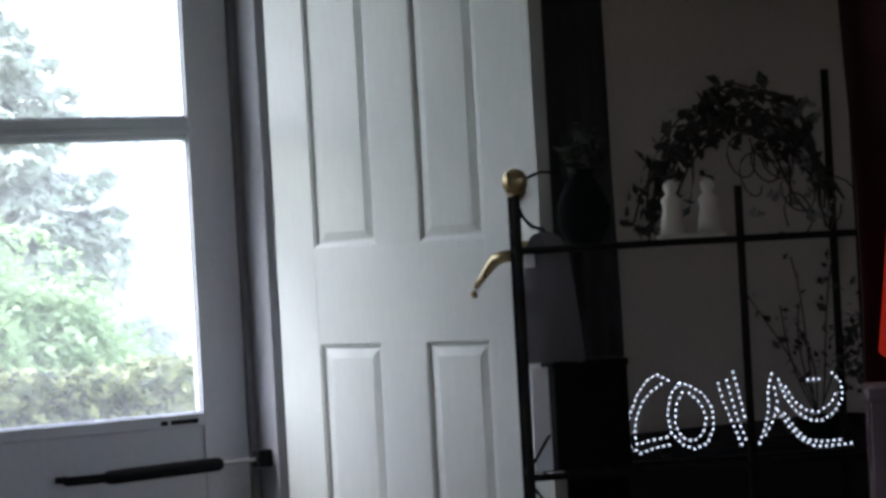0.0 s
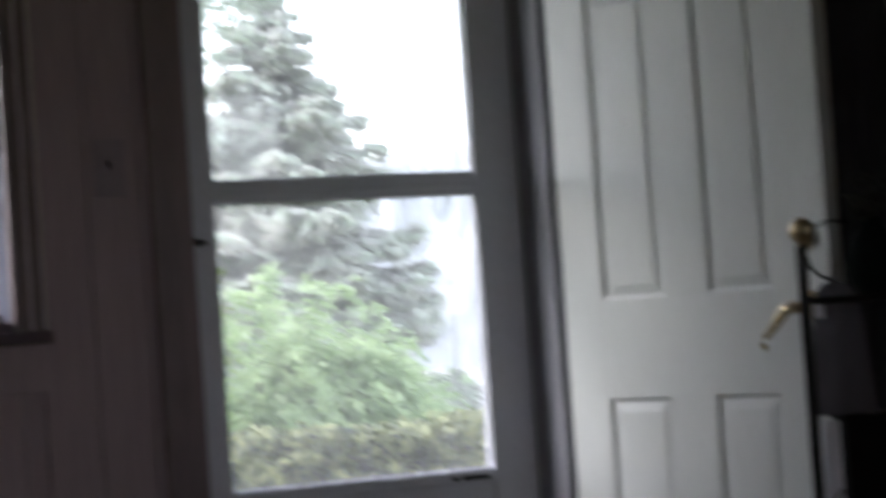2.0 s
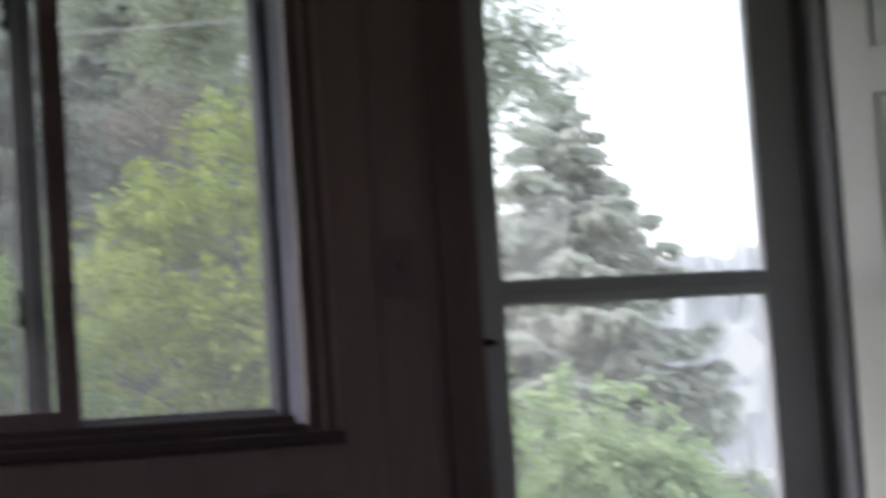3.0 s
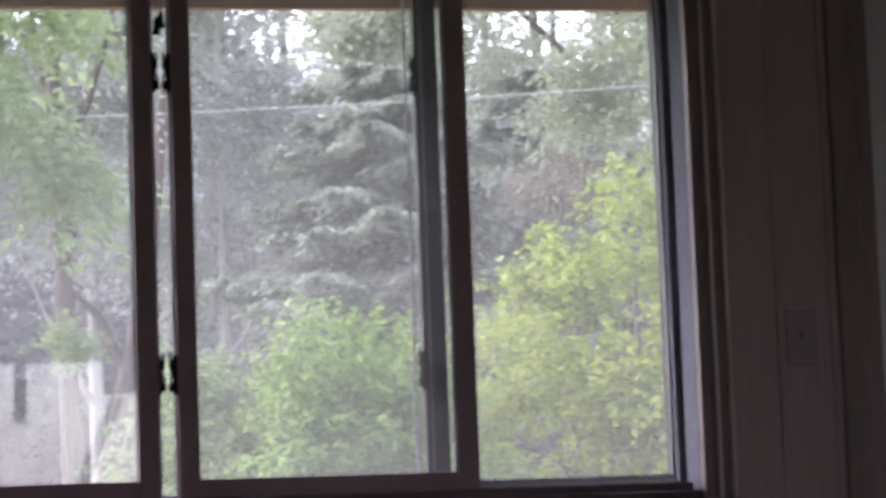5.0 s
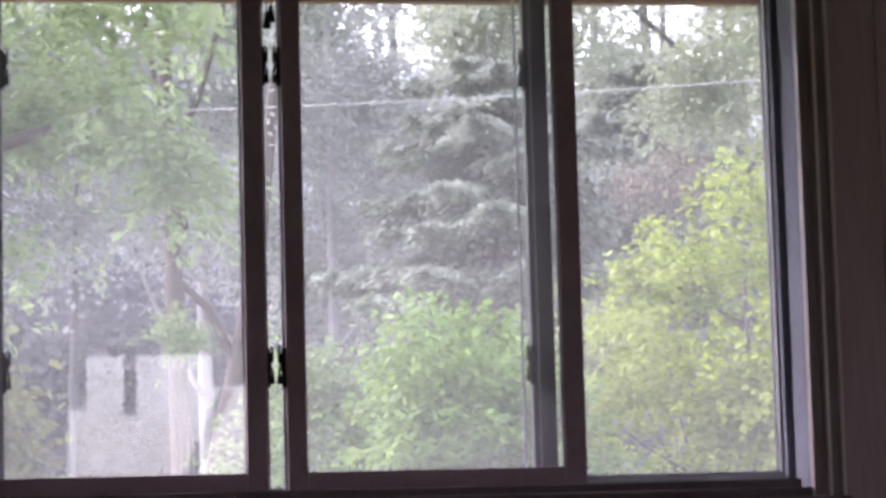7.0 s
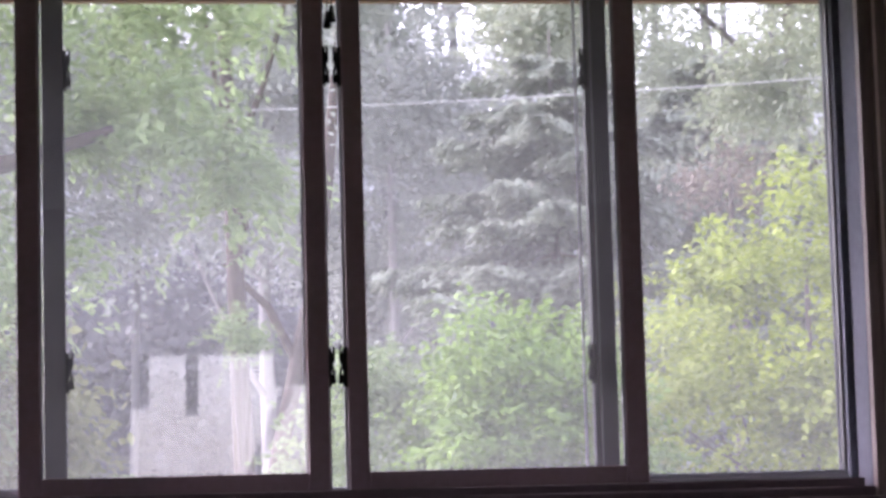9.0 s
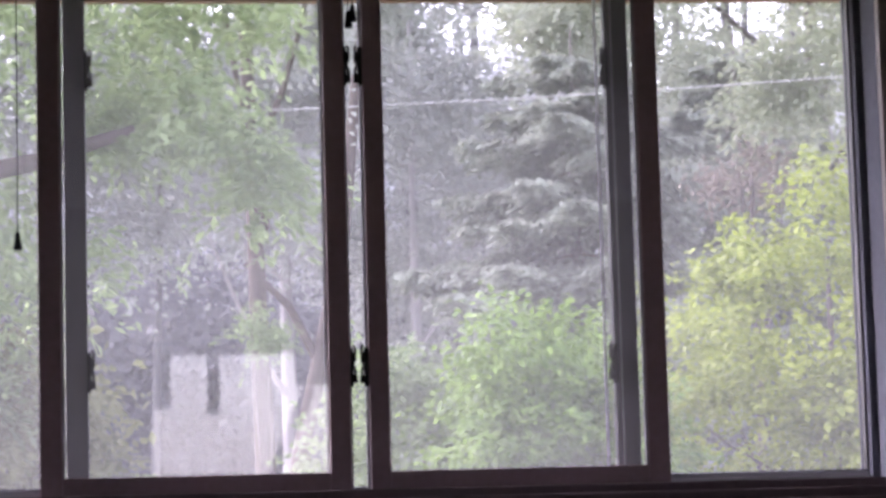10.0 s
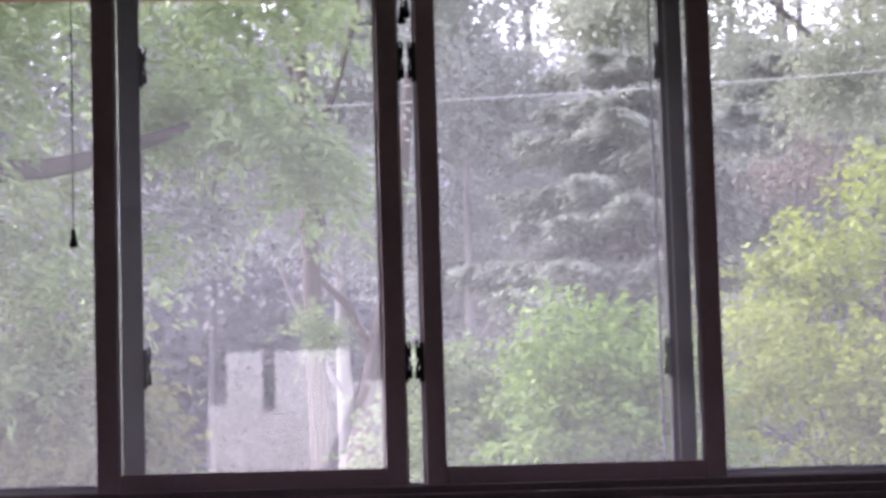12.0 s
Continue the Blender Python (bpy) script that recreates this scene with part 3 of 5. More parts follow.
door = thing("door_2", "white six-panel door standing open into the room", "door", (HX, HY, 0), kind="structure", rz=-74.7)
# local x runs from hinge to lock edge; the seen face is at local y = 0, thickness goes to +y
rails = [(0.012, 0.2), (0.715, 0.93), (1.62, 1.72), (1.92, DH)]
stiles = [(0.0, 0.122), (0.312, 0.44), (0.625, WID)]
fields = [(0.2, 0.715), (0.93, 1.62), (1.72, 1.92)]
cols = [(0.122, 0.312), (0.44, 0.625)]
for a, b in (stiles[0], stiles[2]):
    part("stile", boxes((a, b, 0, THICK, 0.012, DH), bevel=0.002), WHITE_PAINT, door)
for a, b in rails:
    part("rail", boxes((0.122, 0.625, 0.0005, THICK - 0.0005, a, b)), WHITE_PAINT, door)
for z0, z1 in fields:
    part("mullion", boxes((0.312, 0.44, 0.0005, THICK - 0.0005, z0, z1)), WHITE_PAINT, door)


def raised_panel(x0, x1, z0, z1):
    """A sunk moulding round a raised field, on both faces."""
    bm = bmesh.new()
    steps = ((0.0, 0.001), (0.005, 0.003), (0.009, 0.0075), (0.014, 0.008), (0.034, 0.003))
    for front in (True, False):
        loops = []
        for inset, depth in steps:
            y = depth if front else THICK - depth
            loops.append([bm.verts.new(p) for p in ((x0 + inset, y, z0 + inset), (x1 - inset, y, z0 + inset), (x1 - inset, y, z1 - inset), (x0 + inset, y, z1 - inset))])
        for a, b in zip(loops, loops[1:]):
            for i in range(4):
                bm.faces.new((a[i], a[(i + 1) % 4], b[(i + 1) % 4], b[i]))
        bm.faces.new(loops[-1])
    bmesh.ops.recalc_face_normals(bm, faces=bm.faces)
    return part("panel", bm, WHITE_PAINT, door)


for x0, x1 in cols:
    for z0, z1 in fields:
        raised_panel(x0, x1, z0, z1)
lever = part("lever_rose", lathe(bmesh.new(), [(0.03, 0), (0.03, 0.004), (0.024, 0.01), (0.012, 0.014), (0.011, 0.045), (0.006, 0.05)], sides=20, m=pose(0.733, 0, 0.89, 90, 0, 0)), BRASS, door, "polished brass lever rose", smooth=True)
part("lever_handle", tube(bmesh.new(), [(0.733, -0.042, 0.89), (0.718, -0.05, 0.889), (0.695, -0.051, 0.884), (0.676, -0.05, 0.868), (0.655, -0.048, 0.848), (0.633, -0.045, 0.831), (0.622, -0.043, 0.816), (0.626, -0.042, 0.805)], [0.012, 0.013, 0.013, 0.011, 0.008, 0.007, 0.0075, 0.006], 10), BRASS, lever, smooth=True)
part("deadbolt", lathe(bmesh.new(), [(0.026, 0), (0.026, 0.006), (0.02, 0.012), (0.01, 0.014), (0.009, 0.02)], sides=18, m=pose(0.72, 0, 1.03, 90, 0, 0)), BRASS, door, smooth=True)
part("latch_plate", boxes((WID - 0.001, WID + 0.0015, 0.009, 0.035, 0.86, 0.916)), STEEL, door)
for z in (0.25, 1.05, 1.82):
    part("hinge", tube(bmesh.new(), [(0.0, 0.006 + THICK, z - 0.045), (0.0, 0.006 + THICK, z + 0.045)], 0.006, 10), BRASS, door)

# light switch on the panelling
switch = thing("light_switch", "grey-brown light switch plate on dark panelling", "light switch", (1.76, 5.066, 1.28))
part("switch_plate", boxes((-0.035, 0.035, -0.006, 0.0, -0.06, 0.06), bevel=0.002), surface("taupe_switch_plate", (0.27, 0.22, 0.25), 0.6, vary=0.1), switch)
part("toggle", boxes((-0.005, 0.005, -0.018, -0.006, -0.004, 0.014), bevel=0.002), surface("taupe_toggle", (0.25, 0.21, 0.23), 0.6, vary=0.1), switch)

# ------------------------------------------------------------------ wrought-iron rack and what stands on it
RX, RY, RANG, RW, RD = 2.812, 4.083, -26.6, 0.69, 0.19
rack = thing("wrought_iron_rack", "black wrought-iron shelf rack with brass ball finial", "rack", (RX, RY, 0), rz=RANG)
UP, LOW = 0.899, 0.452


def ball(bm, at, r, sides=12):
    prof = [(max(r * math.sin(math.pi * i / 8), 0.0004), -r * math.cos(math.pi * i / 8)) for i in range(9)]
    return lathe(bm, prof, at, sides)


for x, y, top in ((0, 0, 1.01), (0.447, 0, 1.005), (RW, 0, 1.24), (0.02, RD, 1.01), (RW, RD, 1.24)):
    part("post", tube(bmesh.new(), [(x, y, 0), (x, y, top)], 0.0085, 10), BLACK_IRON, rack)
for z in (UP, LOW, 0.12):
    part("shelf_frame", tube(bmesh.new(), [(0, 0, z), (RW, 0, z), (RW, RD, z), (0.02, RD, z), (0, 0, z)], 0.007, 8, close=False), BLACK_IRON, rack)
    grid = bmesh.new()
    for i in range(1, 16):
        tube(grid, [(RW * i / 16, 0, z), (RW * i / 16, RD, z)], 0.0025, 5)
    tagged(part("shelf_bars", grid, BLACK_IRON, rack), kind="stuff")
part("finial", ball(bmesh.new(), (0, 0, 1.036), 0.026, 16), BRASS, rack, "round brass ball finial", smooth=True)
curl = bmesh.new()
tube(curl, [(0.0, 0, 1.0), (0.012, 0, 0.965), (0.03, 0, 0.945), (0.055, 0.0, 0.938)], 0.0035, 6)
part("scroll", curl, BLACK_IRON, rack)
curl = tube(bmesh.new(), [(0.02, 0, 1.04), (0.05, 0, 1.052), (0.09, 0.01, 1.05)], 0.003, 6)
part("scroll", curl, BLACK_IRON, rack)
cross = bmesh.new()
tube(cross, [(0.0, 0.0, 0.44), (0.06, 0.05, 0.36), (0.03, 0.1, 0.3)], 0.003, 6)
tube(cross, [(0.0, 0.0, 0.47), (0.05, 0.05, 0.53)], 0.003, 6)
part("brace", cross, BLACK_IRON, rack)

RM = pose(RX, RY, 0, 0, 0, RANG)


def on_rack(name, label, category, x, y, z, rz=0.0):
    t = thing(name, label, category)
    t.matrix_world = RM @ pose(x, y, z, 0, 0, rz)
    return t


# two small white figures on one base, kept as a plain shape
fig = bmesh.new()
for x, s in ((-0.031, 1.0), (0.031, 0.98)):
    lathe(fig, [(0.021 * s, 0.006), (0.019 * s, 0.03), (0.0145 * s, 0.06), (0.017 * s, 0.078), (0.008 * s, 0.09), (0.0125 * s, 0.1), (0.012 * s, 0.11), (0.004, 0.118)], (x, 0, 0), 16)
box(fig, -0.055, 0.055, -0.022, 0.022, 0.0, 0.009, 0.003)
figurine = part("figurine", fig, PORCELAIN, smooth=True)
figurine.matrix_world = RM @ pose(0.358, 0.045, UP + 0.0072) @ Matrix.Diagonal((1.22, 1.1, 1.0, 1))
tagged(figurine, "small white porcelain double figurine on the rack", "figurine")

# letters drawn with lit beads: a script word
rng = np.random.default_rng(4)
LW, LH = 0.462, 0.174


def bead_row(pts, count):
    p = np.array(pts, float)
    seg = np.linalg.norm(np.diff(p, axis=0), axis=1)
    s = np.concatenate([[0], np.cumsum(seg)])
    at = np.linspace(0, s[-1], count)
    return np.stack([np.interp(at, s, p[:, 0]), np.interp(at, s, p[:, 1])], 1)


LETTERS = {
    "letter_l": [[(0.20, 0.91), (0.15, 0.99), (0.10, 0.91), (0.06, 0.76), (0.03, 0.58), (0.01, 0.38), (0.01, 0.20), (0.06, 0.09), (0.12, 0.14), (0.19, 0.17)],
                 [(0.17, 0.87), (0.12, 0.79), (0.08, 0.67), (0.05, 0.49), (0.04, 0.31), (0.05, 0.19), (0.10, 0.23), (0.18, 0.26)]],
    "letter_o": [[(0.25, 0.87), (0.21, 0.76), (0.19, 0.53), (0.20, 0.31), (0.25, 0.16), (0.30, 0.10), (0.36, 0.16), (0.39, 0.33), (0.39, 0.56), (0.35, 0.73), (0.29, 0.84), (0.25, 0.87)],
                 [(0.26, 0.76), (0.23, 0.62), (0.22, 0.40), (0.25, 0.24), (0.30, 0.19), (0.34, 0.27), (0.36, 0.44), (0.34, 0.62), (0.29, 0.75)]],
    "letter_v": [[(0.42, 0.84), (0.44, 0.62), (0.47, 0.40), (0.51, 0.12)],
                 [(0.46, 0.87), (0.48, 0.62), (0.50, 0.40), (0.53, 0.18)],
                 [(0.49, 0.96), (0.51, 0.71), (0.53, 0.44)],
                 [(0.59, 0.12), (0.62, 0.31), (0.64, 0.51), (0.64, 0.73), (0.66, 0.91)],
                 [(0.62, 0.21), (0.66, 0.39), (0.68, 0.57), (0.67, 0.75)]],
    "letter_e": [[(0.69, 0.84), (0.71, 0.67), (0.75, 0.49), (0.81, 0.36), (0.87, 0.33), (0.93, 0.42), (0.97, 0.58), (0.97, 0.76), (0.93, 0.88)],
                 [(0.72, 0.75), (0.75, 0.60), (0.80, 0.47), (0.86, 0.44), (0.92, 0.53), (0.94, 0.63)],
                 [(0.82, 0.82), (0.87, 0.82)],
                 [(0.68, 0.48), (0.72, 0.31), (0.77, 0.15), (0.84, 0.04), (0.92, 0.04), (1.00, 0.05)],
                 [(0.71, 0.44), (0.75, 0.27), (0.80, 0.13), (0.86, 0.09), (0.95, 0.10)]],
}
love = on_rack("light_up_word_sign", "word sign reading LOVE outlined in small white lights", "sign", 0.205, 0.06, LOW + 0.0095)
for name, rows in LETTERS.items():
    beads, wire = bmesh.new(), bmesh.new()
    for row in rows:
        d = sum(math.dist((a[0] * LW, a[1] * LH), (b[0] * LW, b[1] * LH)) for a, b in zip(row, row[1:]))
        pts = bead_row([(x * LW, z * LH + 0.004) for x, z in row], max(3, int(d / 0.0115)))
        tube(wire, [(x, 0.004, z) for x, z in pts], 0.0014, 5)
        for x, z in pts:
            bmesh.ops.create_icosphere(beads, subdivisions=1, radius=0.0025, matrix=Matrix.Translation((x, 0, z)))
    letter = part(name, wire, BLACK_IRON, love)
    tagged(part("bead_string", beads, BEAD_LIGHT, letter, "tiny cool white lights", smooth=True), kind="stuff")
part("sign_base", boxes((-0.01, LW + 0.01, -0.012, 0.03, -0.0025, 0.003), bevel=0.001), BLACK_PLASTIC, love)

# dry vine arch with faded leaves and flowers
wreath = on_rack("vine_arrangement", "dry grapevine arch with faded leaves and pale flowers", "dried flowers", 0.495, 0.15, UP + 0.008)
stems, leaf_c, flower_c = bmesh.new(), [], []
for k in range(11):
    a0, a1 = rng.uniform(-0.15, 0.25), rng.uniform(2.7, 3.3)
    r, h, off = rng.uniform(0.14, 0.21), rng.uniform(0.22, 0.31), rng.uniform(-0.06, 0.03)
    pts = []
    for i in range(15):
        a = a0 + (a1 - a0) * i / 14
        pts.append((off + r * math.cos(a) + 0.012 * math.sin(5 * a + k), rng.uniform(-0.012, 0.012) + off * 0.6, max(h * math.sin(a), 0.0) + 0.01 * math.sin(7 * a + k)))
        if i > 2 and rng.random() < 0.95:
            for _ in range(3):
                leaf_c.append(np.array(pts[-1]) + rng.normal(scale=0.016, size=3))
    tube(stems, pts, 0.0028, 5)
for k in range(9):
    x, z = rng.uniform(0.0, 0.2), rng.uniform(0.02, 0.2)
    pts = [(x + 0.05 * math.cos(a + k) * (1 - a / 9), 0.01 * k / 9 - 0.03, z + 0.045 * math.sin(a + k)) for a in np.linspace(0, 6, 14)]
    tube(stems, pts, 0.002, 5)
for k in range(16):
    flower_c.append(np.array((rng.uniform(0.0, 0.2), rng.uniform(-0.05, 0.0), rng.uniform(0.03, 0.26))))
tagged(part("stem", stems, VINE, wreath), kind="stuff")
leaf_c = np.array(leaf_c)
leaf_c[:, 2] = np.maximum(leaf_c[:, 2], 0.02)
leaves("foliage", leaf_c, rng.uniform(0.02, 0.046, len(leaf_c)), SILK_LEAF, wreath, rng, slim=0.6)
pet = np.repeat(np.array(flower_c), 12, 0) + rng.normal(scale=0.007, size=(16 * 12, 3))
leaves("blossom", pet, rng.uniform(0.012, 0.02, len(pet)), SILK_FLOWER, wreath, rng, slim=0.8)

# trailing plant beside the lower shelf
plant = on_rack("trailing_plant", "thin trailing plant with small dark leaves", "plant", 0.625, 0.14, LOW + 0.008)
st, lc = bmesh.new(), []
for k in range(7):
    x1, z1 = rng.uniform(-0.12, 0.09), rng.uniform(0.16, 0.4)
    pts = [(0.08 * math.sin(1.4 * s + k) * s * 0.6 + x1 * s, 0.02 * math.sin(3 * s + k), 0.06 + z1 * s) for s in np.linspace(0, 1, 9)]
    tube(st, pts, 0.002, 5)
    for p in pts[3:]:
        lc += [np.array(p) + rng.normal(scale=0.012, size=3) for _ in range(4 if x1 > 0 else 1)]
lc += [np.array((0.085, -0.02, 0.2)) + rng.normal(scale=(0.022, 0.02, 0.05), size=3) for _ in range(110)]
tagged(part("stem", st, VINE, plant), kind="stuff")
lc = np.array(lc)
leaves("foliage", lc, rng.uniform(0.014, 0.03, len(lc)), SILK_LEAF, plant, rng, slim=0.6)
part("pot", lathe(bmesh.new(), [(0.028, 0), (0.038, 0.05), (0.041, 0.052), (0.041, 0.062), (0.034, 0.062), (0.03, 0.05)], (0, 0, 0), 18), DARK_GREEN, plant, smooth=True)

# grey felt bag hanging from the upper shelf, white card below, dark vase
bag = on_rack("felt_bag", "grey felt bag with rounded top hanging from the rack", "bag", 0.0, 0.0, 0)
bb = bmesh.new()
outline = [(0.012, 0.675), (0.128, 0.672), (0.122, 0.75), (0.112, 0.84), (0.104, 0.9), (0.09, 0.925), (0.062, 0.938), (0.035, 0.928), (0.02, 0.9), (0.014, 0.8)]
fa = [bb.verts.new((x, 0.035 + 0.004 * math.sin(40 * x), z)) for x, z in outline]
fb = [bb.verts.new((x, 0.058, z)) for x, z in outline]
bb.faces.new(fa)
bb.faces.new(fb[::-1])
for i in range(len(outline)):
    j = (i + 1) % len(outline)
    bb.faces.new((fa[i], fb[i], fb[j], fa[j]))
bmesh.ops.recalc_face_normals(bb, faces=bb.faces)
bmesh.ops.bevel(bb, geom=list(bb.edges), offset=0.003, segments=2, affect="EDGES")
part("bag_body", bb, GREY_CLOTH, bag, smooth=True)
part("hanging_loop", tube(bmesh.new(), [(0.05, 0.045, 0.93), (0.05, 0.02, 0.945), (0.05, 0.0, 0.93), (0.05, -0.01, 0.916), (0.05, 0.01, 0.905)], 0.002, 6), GREY_CLOTH, bag)
part("bag_patch", boxes((0.016, 0.036, 0.026, 0.0345, 0.865, 0.905), bevel=0.002), PAPER, bag, "small pale tag")
card = on_rack("white_card", "white card standing on the lower shelf", "card", 0.035, 0.05, LOW + 0.0085, 10)
part("card_sheet", box(bmesh.new(), -0.018, 0.018, -0.004, 0.004, 0, 0.205, 0.001), PAPER, card)
book = on_rack("dark_box", "dark cardboard box standing on the lower shelf", "box", 0.135, 0.09, LOW + 0.0085, 4)
part("box_body", box(bmesh.new(), -0.075, 0.075, -0.05, 0.05, 0, 0.2, 0.003), surface("dark_card", (0.008, 0.0075, 0.0075), 0.9, vary=0.2, specular=0.05), book)
part("box_lid", box(bmesh.new(), -0.078, 0.078, -0.053, 0.053, 0.2, 0.215, 0.003), surface("dark_card_lid", (0.01, 0.009, 0.009), 0.9, vary=0.2, specular=0.05), book)
vase = on_rack("dark_green_vase", "dark green glazed vase on the upper shelf", "vase", 0.15, 0.09, UP + 0.0072)
part("vase_body", lathe(bmesh.new(), [(0.03, 0), (0.05, 0.03), (0.055, 0.07), (0.04, 0.11), (0.022, 0.135), (0.026, 0.15), (0.02, 0.15), (0.018, 0.135)], sides=24), DARK_GREEN, vase, smooth=True)
vs, vl = bmesh.new(), []
for k in range(5):
    dx, dz = rng.uniform(-0.06, 0.1), rng.uniform(0.02, 0.08)
    pts = [(dx * s, 0.03 * math.sin(k) * s, 0.14 + dz * s) for s in np.linspace(0, 1, 6)]
    tube(vs, pts, 0.0018, 5)
    vl += [np.array(p) + rng.normal(scale=0.014, size=3) for p in pts[2:] for _ in range(4)]
tagged(part("stem", vs, VINE, vase), kind="stuff")
vl = np.array(vl)
leaves("foliage", vl, rng.uniform(0.02, 0.045, len(vl)), SILK_LEAF, vase, rng, slim=0.5)
tray = on_rack("shallow_tray", "dark shallow tray lying on the lower shelf", "tray", 0.43, 0.13, LOW + 0.0085)
part("tray_body", boxes((-0.13, 0.13, -0.045, 0.045, 0, 0.006), (-0.13, 0.13, -0.049, -0.045, 0, 0.02), (-0.13, 0.13, 0.045, 0.049, 0, 0.02)), BLACK_PLASTIC, tray)

# dark cloth added in place of the shade on the wall behind the open door
coat = thing("shade_cloth", "long dark cloth added for the shade behind the open door", "coat", (3.6, 4.985, 0.42))
cb = bmesh.new()
grid_v = []
for j in range(15):
    v = j / 14
    half = 0.155 * (1 - 0.12 * v) * (1 if v < 0.8 else 0.45 + 0.55 * math.cos((v - 0.8) / 0.2 * 1.57))
    grid_v.append([cb.verts.new((half * (2 * i / 32 - 1), -0.03 * math.cos((i / 16 - 1) * 1.4) - 0.014 * math.sin(i * 1.15 + 0.5 * math.sin(j * 0.5)) * (1.1 - v), 1.38 * v)) for i in range(33)])
for a, b in zip(grid_v, grid_v[1:]):
    for i in range(32):
        cb.faces.new((a[i], a[i + 1], b[i + 1], b[i]))
bmesh.ops.solidify(cb, geom=list(cb.faces), thickness=0.006)
part("coat_body", cb, SHADE_CLOTH, coat, smooth=True)
part("wall_hook", tube(bmesh.new(), [(0, 0.095, 1.39), (0, 0.02, 1.37), (0, -0.02, 1.39), (0, -0.025, 1.42)], 0.005, 6), BLACK_IRON, coat, "black iron hook of the added cloth")

# low dark box added behind the rack to darken the wall there
chest = thing("dark_filler_box", "low dark box added to darken the wall below the rack", "chest", (3.95, 4.8, 0))
FILLER_WOOD = surface("black_brown_filler_wood", (0.02, 0.016, 0.016), 0.8, vary=0.25, grain=30, stain=3, bump=0.15, stretch=(0.3, 3, 3), specular=0.1)
part("chest_body", boxes((-0.5, 0.5, -0.2, 0.2, 0.04, 0.4), bevel=0.006), FILLER_WOOD, chest)
part("chest_lid", boxes((-0.515, 0.515, -0.215, 0.21, 0.4, 0.43), bevel=0.006), FILLER_WOOD, chest)
for fx in (-0.45, 0.45):
    for fy in (-0.16, 0.16):
        part("foot", boxes((fx - 0.03, fx + 0.03, fy - 0.03, fy + 0.03, 0, 0.04), bevel=0.004), FILLER_WOOD, chest)

# red curtain
curtain = thing("red_curtain", "deep red cloth curtain hanging in dark folds", "curtain")
cb = bmesh.new()
cols_n, rows_n = 60, 12
grid_v = []
for j in range(rows_n + 1):
    z = 0.03 + 2.2 * j / rows_n
    row = []
    for i in range(cols_n + 1):
        u = i / cols_n
        row.append(cb.verts.new((3.172 + 0.03 * (1 - j / rows_n) + 0.36 * u, 3.526 - 0.25 * u + 0.028 * math.sin(u * 30 + 0.4 * math.sin(j)) * (1.1 - 0.3 * j / rows_n), z)))
    grid_v.append(row)
for a, b in zip(grid_v, grid_v[1:]):
    for i in range(cols_n):
        cb.faces.new((a[i], a[i + 1], b[i + 1], b[i]))
bmesh.ops.solidify(cb, geom=list(cb.faces), thickness=0.003)
part("curtain_cloth", cb, RED_CLOTH, curtain, smooth=True)
part("curtain_rod", tube(bmesh.new(), [(3.122, 3.561, 2.235), (3.602, 3.226, 2.235)], 0.012, 12), BLACK_IRON, curtain)
part("rod_bracket", boxes((3.552, 3.592, 3.216, 3.256, 2.235, TOP), bevel=0.003), BLACK_IRON, curtain)
part("rod_bracket", boxes((3.132, 3.162, 3.526, 3.566, 2.235, TOP), bevel=0.003), BLACK_IRON, curtain)

lamp_table = thing("side_table", "small dark wooden side table below the red lamp", "side table", (3.185, 3.382, 0), rz=-40)
part("tabletop", boxes((-0.095, 0.095, -0.095, 0.095, 0.595, 0.62), bevel=0.004), SILL_DARK, lamp_table)
for lx in (-0.075, 0.075):
    for ly in (-0.075, 0.075):
        part("leg", boxes((lx - 0.015, lx + 0.015, ly - 0.015, ly + 0.015, 0, 0.595), bevel=0.003), SILL_DARK, lamp_table)
red_lamp = thing("table_lamp", "glowing red table lamp on a side table", "lamp", (3.185, 3.382, 0.62))
part("shade", lathe(bmesh.new(), [(0.055, 0.05), (0.065, 0.06), (0.05, 0.18), (0.038, 0.28), (0.03, 0.28), (0.042, 0.17)], sides=24), LAMP_RED, red_lamp, "glowing red shade", smooth=True)
part("base", lathe(bmesh.new(), [(0.05, 0), (0.05, 0.01), (0.015, 0.02), (0.012, 0.06), (0.04, 0.075)], sides=20), BLACK_IRON, red_lamp, smooth=True)

# ------------------------------------------------------------------ outside
GROUND_Z = -0.45


def ground_height(x, y):
    d = max(0.0, math.hypot(x, y) - 10)
    return GROUND_Z + 0.42 * (1 - math.exp(-d / 22)) + 0.04 * math.sin(x * 0.35) * math.sin(y * 0.3)


gb = bmesh.new()
span = [-2500, -900, -300, -120] + list(range(-60, 61, 4)) + [120, 300, 900, 2500]
gv = [[gb.verts.new((x, y, ground_height(x, y) if abs(x) < 100 and abs(y) < 100 else -0.03)) for x in span] for y in span]
for a, b in zip(gv, gv[1:]):
    for i in range(len(span) - 1):
        gb.faces.new((a[i], a[i + 1], b[i + 1], b[i]))
tagged(part("ground", gb, GRASS, smooth=True), "mown green lawn sloping gently away", "lawn", kind="structure")
rb = bmesh.new()
rl = []
for i in range(40):
    x = -60 + 4 * i
    rl.append([rb.verts.new((x, y, ground_height(x, y) + 0.05)) for y in (27, 39, 51)])
for a, b in zip(rl, rl[1:]):
    for i in range(2):
        rb.faces.new((a[i], b[i], b[i + 1], a[i + 1]))
tagged(part("road", rb, ASPHALT, smooth=True), "grey asphalt road beyond the lawn", "road", kind="structure")

